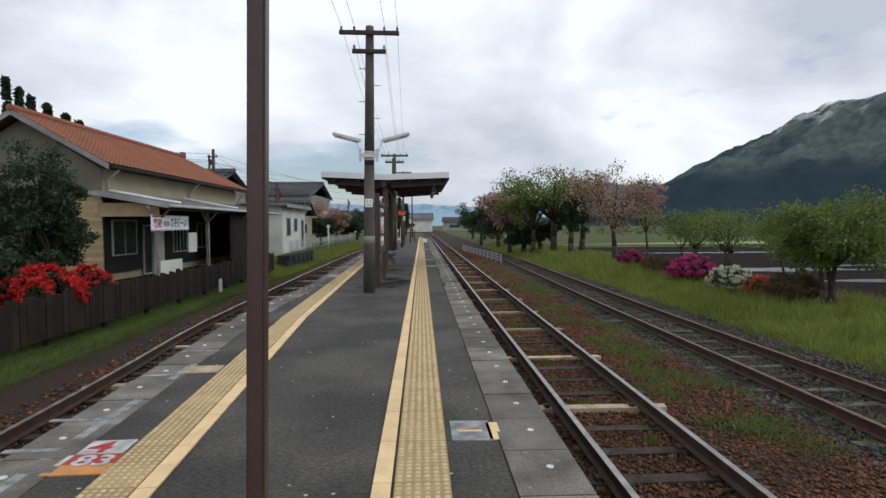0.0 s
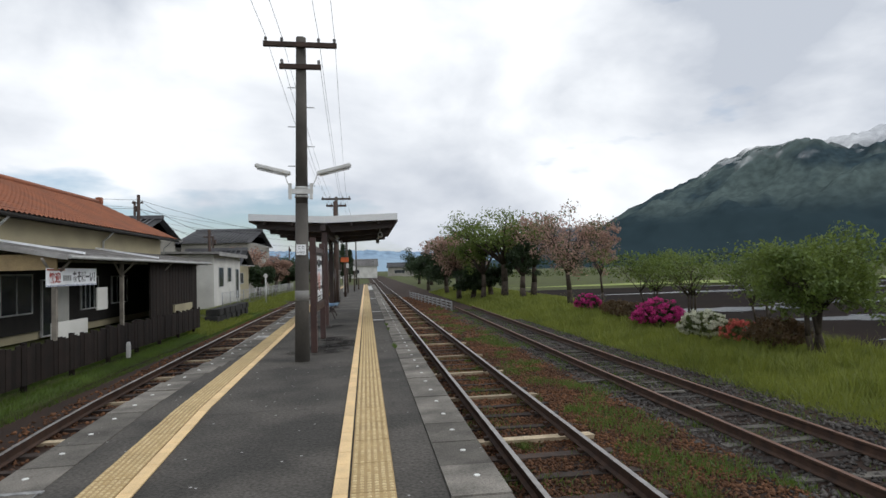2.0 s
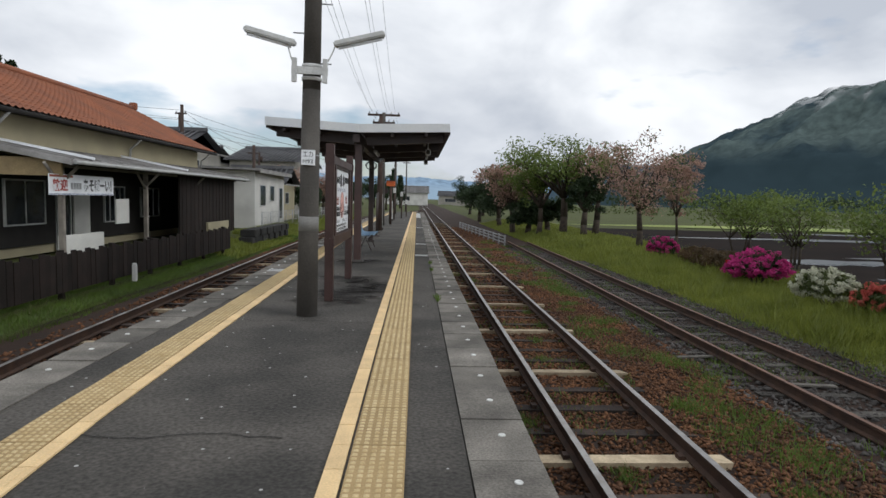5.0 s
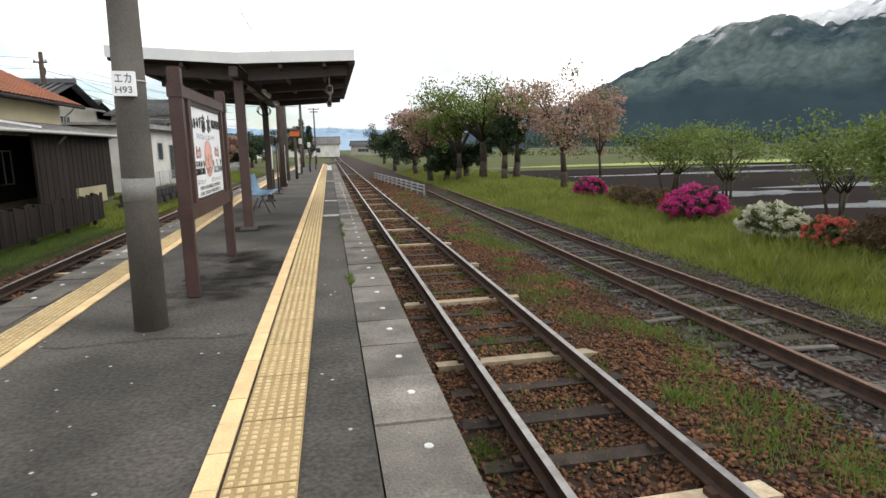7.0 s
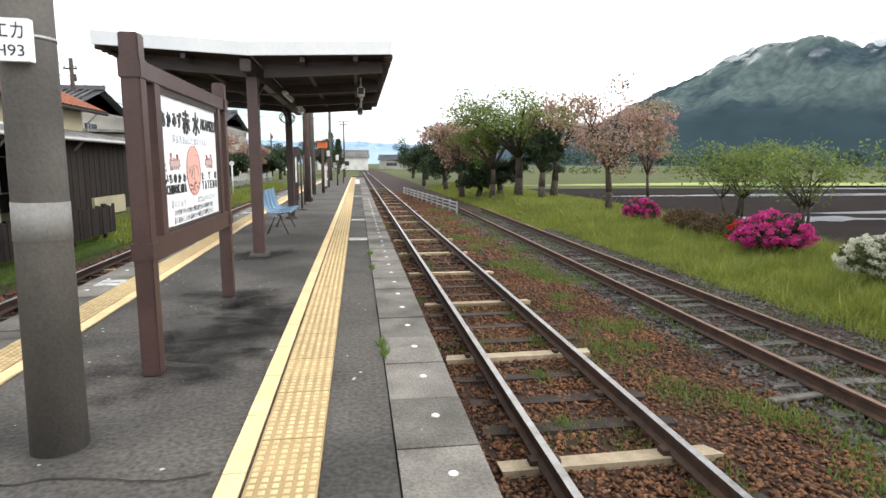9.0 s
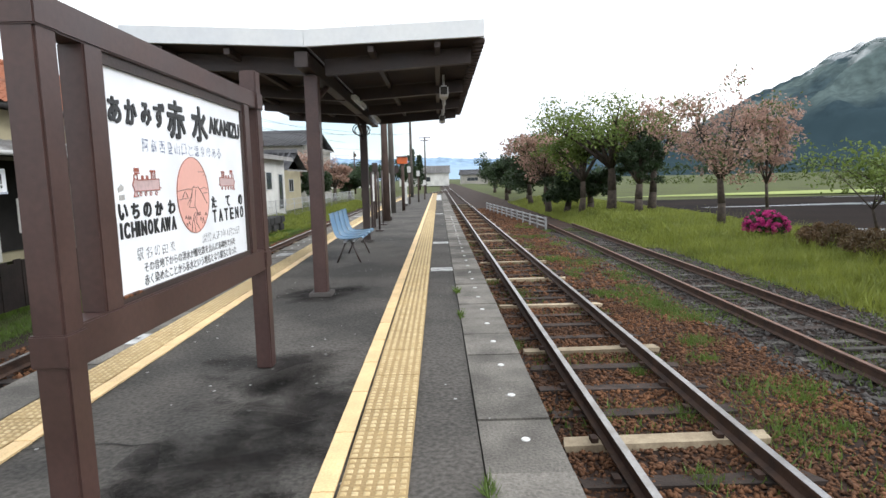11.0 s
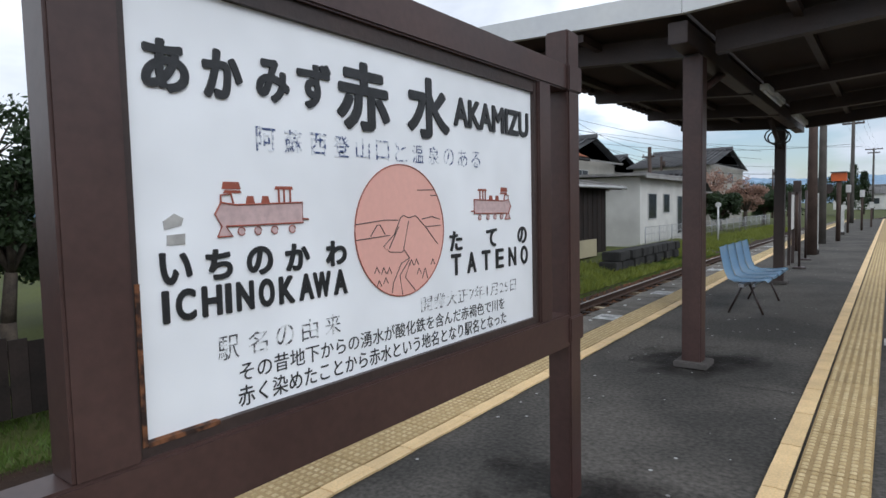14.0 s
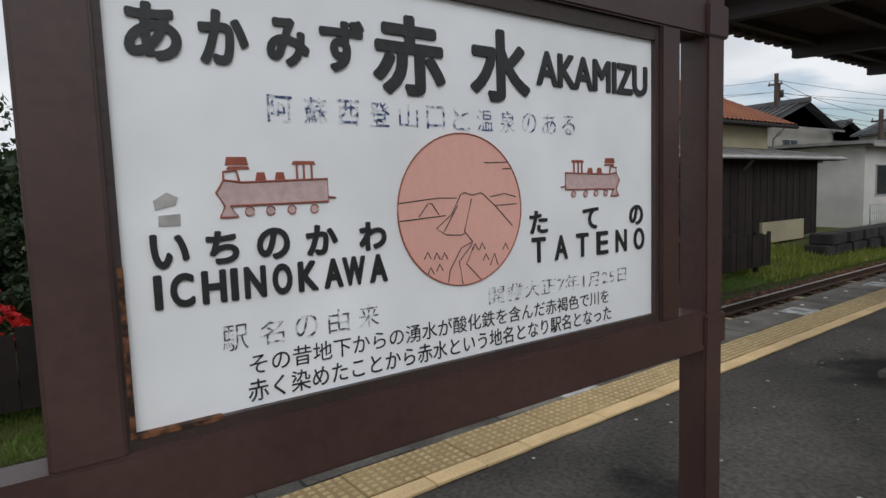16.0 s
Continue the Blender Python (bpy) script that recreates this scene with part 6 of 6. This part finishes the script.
stones("ballast_stones_far", scatter(14000, 1.15, 5.2, 24, 60, 22), -1.11, 0.042, stone, 22, "reddish brown ballast stones farther off")
stones("siding_stones", scatter(20000, 4.8, 8.2, 6, 38, 23), -1.11, 0.032, stone_grey, 23, "grey ballast stones along the siding")
stones("loop_stones", np.array([(track_left(0.98 + u, y), y) for u, y in scatter(12000, 0, 3.0, 6, 50, 24)]), -1.11, 0.035, stone, 24, "dark ballast stones beside the platform")


def sleeper_mesh(material, seed, w=0.1):
    g = random.Random(seed)
    bm = boxes((-0.93, 0.93, -w, w, -0.12, 0.0))
    for v in bm.verts:
        v.co += Vector((g.uniform(-0.04, 0.04), g.uniform(-0.015, 0.015), g.uniform(-0.012, 0.012)))
    return mesh_of("sleeper", bm, material)


new_s, old_s, grey_s = ([sleeper_mesh(m, k) for k in range(3)] for m in (wood_new, wood_old, wood_grey))
for k in range(100):
    y = float(np.interp(k, (0, 18, 22, 26, 30, 100), (-3.5, 9.47, 12.48, 15.4, 18.06, 68.4)))
    pale = k % 4 == 2
    ob = part("sleeper", (new_s if pale else old_s)[k % 3], None, main_track)
    ob.matrix_world = pose(2.59 + 0.02 * math.sin(k), y, -1.05 if pale else -1.08, 0, 0, math.sin(k * 1.3))
    if y < 60:
        for u in (2.03, 3.16):
            for s in (-0.095, 0.095):
                pin = part("fastening", fastening, None, ob) if k else None
                if pin is None:
                    fastening = mesh_of("fastening", boxes((-0.03, 0.03, -0.05, 0.05, 0, 0.045)), rail_side)
                    pin = part("fastening", fastening, None, ob)
                pin.matrix_basis = pose(u + s - 2.595, 0, 0)
    ol = part("sleeper", (new_s if k % 4 == 0 else old_s)[(k + 1) % 3], None, left_track)
    ol.matrix_world = pose(track_left(2.595, y), y, -1.06, 0, 0, left_turn(min(y, 66)))
for k in range(60):
    y = -2 + k * 0.722
    ob = part("sleeper", (grey_s if k % 3 else old_s)[k % 3], None, siding)
    ob.matrix_world = pose(siding_x(y) + 0.565, y, -1.09, 0, 0, 2 * math.sin(k * 2.1))

for x, y, rz in ((5.05, 16.35, 8), (6.05, 14.9, -6), (6.2, 20.6, 3)):
    board_l = thing("loose_board", (x, y, -1.075), "short grey weathered board lying on the ballast", "board", "loose boards")
    part("plank", boxes((-0.32, 0.32, -0.05, 0.05, 0, 0.03), bevel=0.006), wood_grey, board_l)
    board_l.rotation_euler = (0, 0, radians(rz))

# kerb blocks, one by one on the near stretch
kerb = [mesh_of("kerb_block", boxes((-0.197, 0.197, -0.294, 0.294, -0.16, 0.0)), edge_conc)]
stud = mesh_of("stud", tubes(((0, 0, -0.002), (0, 0, 0.006), 0.026, 0.02), seg=8), stud_white)
for side in (1, -1):
    for k in range(126):
        y = -7.6 + k * 0.6
        x = 0.955 if side > 0 else line_x(y) + edge_in(y) - 0.955
        ob = part("kerb_block", kerb[0], None, platform)
        ob.matrix_world = pose(x, y, 0.004 + 0.004 * math.sin(k * 2.7), 0.3 * math.sin(k * 1.9), 0, 0 if side > 0 else left_turn(y))
        if -1 < y < 34:
            s = part("stud", stud, None, ob)
            s.matrix_basis = pose(0.03 * side, 0.05, 0)


# tactile tiles and the yellow line beside them
def tactile_mesh():
    bm = boxes((-0.149, 0.149, -0.148, 0.148, -0.012, 0.0))
    for f in bm.faces:
        f.material_index = 0
    for i in range(6):
        for j in range(6):
            x, y = -0.125 + i * 0.05, -0.125 + j * 0.05
            lo = [bm.verts.new((x + 0.0145 * a, y + 0.0145 * b, 0.0)) for a, b in ((-1, -1), (1, -1), (1, 1), (-1, 1))]
            hi = [bm.verts.new((x + 0.008 * a, y + 0.008 * b, 0.0055)) for a, b in ((-1, -1), (1, -1), (1, 1), (-1, 1))]
            for q in range(4):
                bm.faces.new((lo[q], lo[(q + 1) % 4], hi[(q + 1) % 4], hi[q])).material_index = 1
            bm.faces.new(hi).material_index = 1
    return mesh_of("tactile_tile", bm, [tile_tan, bump_tan])


tile = tactile_mesh()
line_tile = mesh_of("line_tile", boxes((-0.049, 0.049, -0.147, 0.147, -0.012, 0.0), (-0.012, 0.012, -0.147, 0.147, 0.0, 0.002)), line_yel)
tactile = thing("tactile_paving", (0, 0, 0), "yellow line and tan dotted tactile tiles", "tactile paving", kind="structure")
for side in (1, -1):
    for k in range(148):
        y = -6.4 + 0.02 + k * 0.3
        rz = 0 if side > 0 else left_turn(y)
        base = 0.0 if side > 0 else line_x(y)
        for nm, me, u in (("line_tile", line_tile, 0.05), ("tactile_tile", tile, 0.265)):
            ob = part(nm, me, None, tactile)
            slim_by = 0.87 if side < 0 and me is tile else 1.0
            ob.matrix_world = pose(base + side * u * (0.9 if slim_by < 1 else 1), y, 0.011 + 0.0012 * math.sin(k * 3.1 + u * 40), 0, 0, rz) @ Matrix.Diagonal((slim_by, 1, 1, 1))
# the same paving on its far stretch
for side in (1, -1):
    for nm, u, half, m in (("far_line_tiles", 0.05, 0.049, line_yel), ("far_tactile_tiles", 0.265, 0.149, tile_tan)):
        bm = bmesh.new()
        for k in range(148, 248):
            y = -6.38 + k * 0.3
            base = side * u + (0.0 if side > 0 else line_x(y))
            box(bm, base - half, base + half, y - 0.147, y + 0.147, 0.0, 0.011)
        tagged(part(nm, bm, m, tactile), kind="stuff")
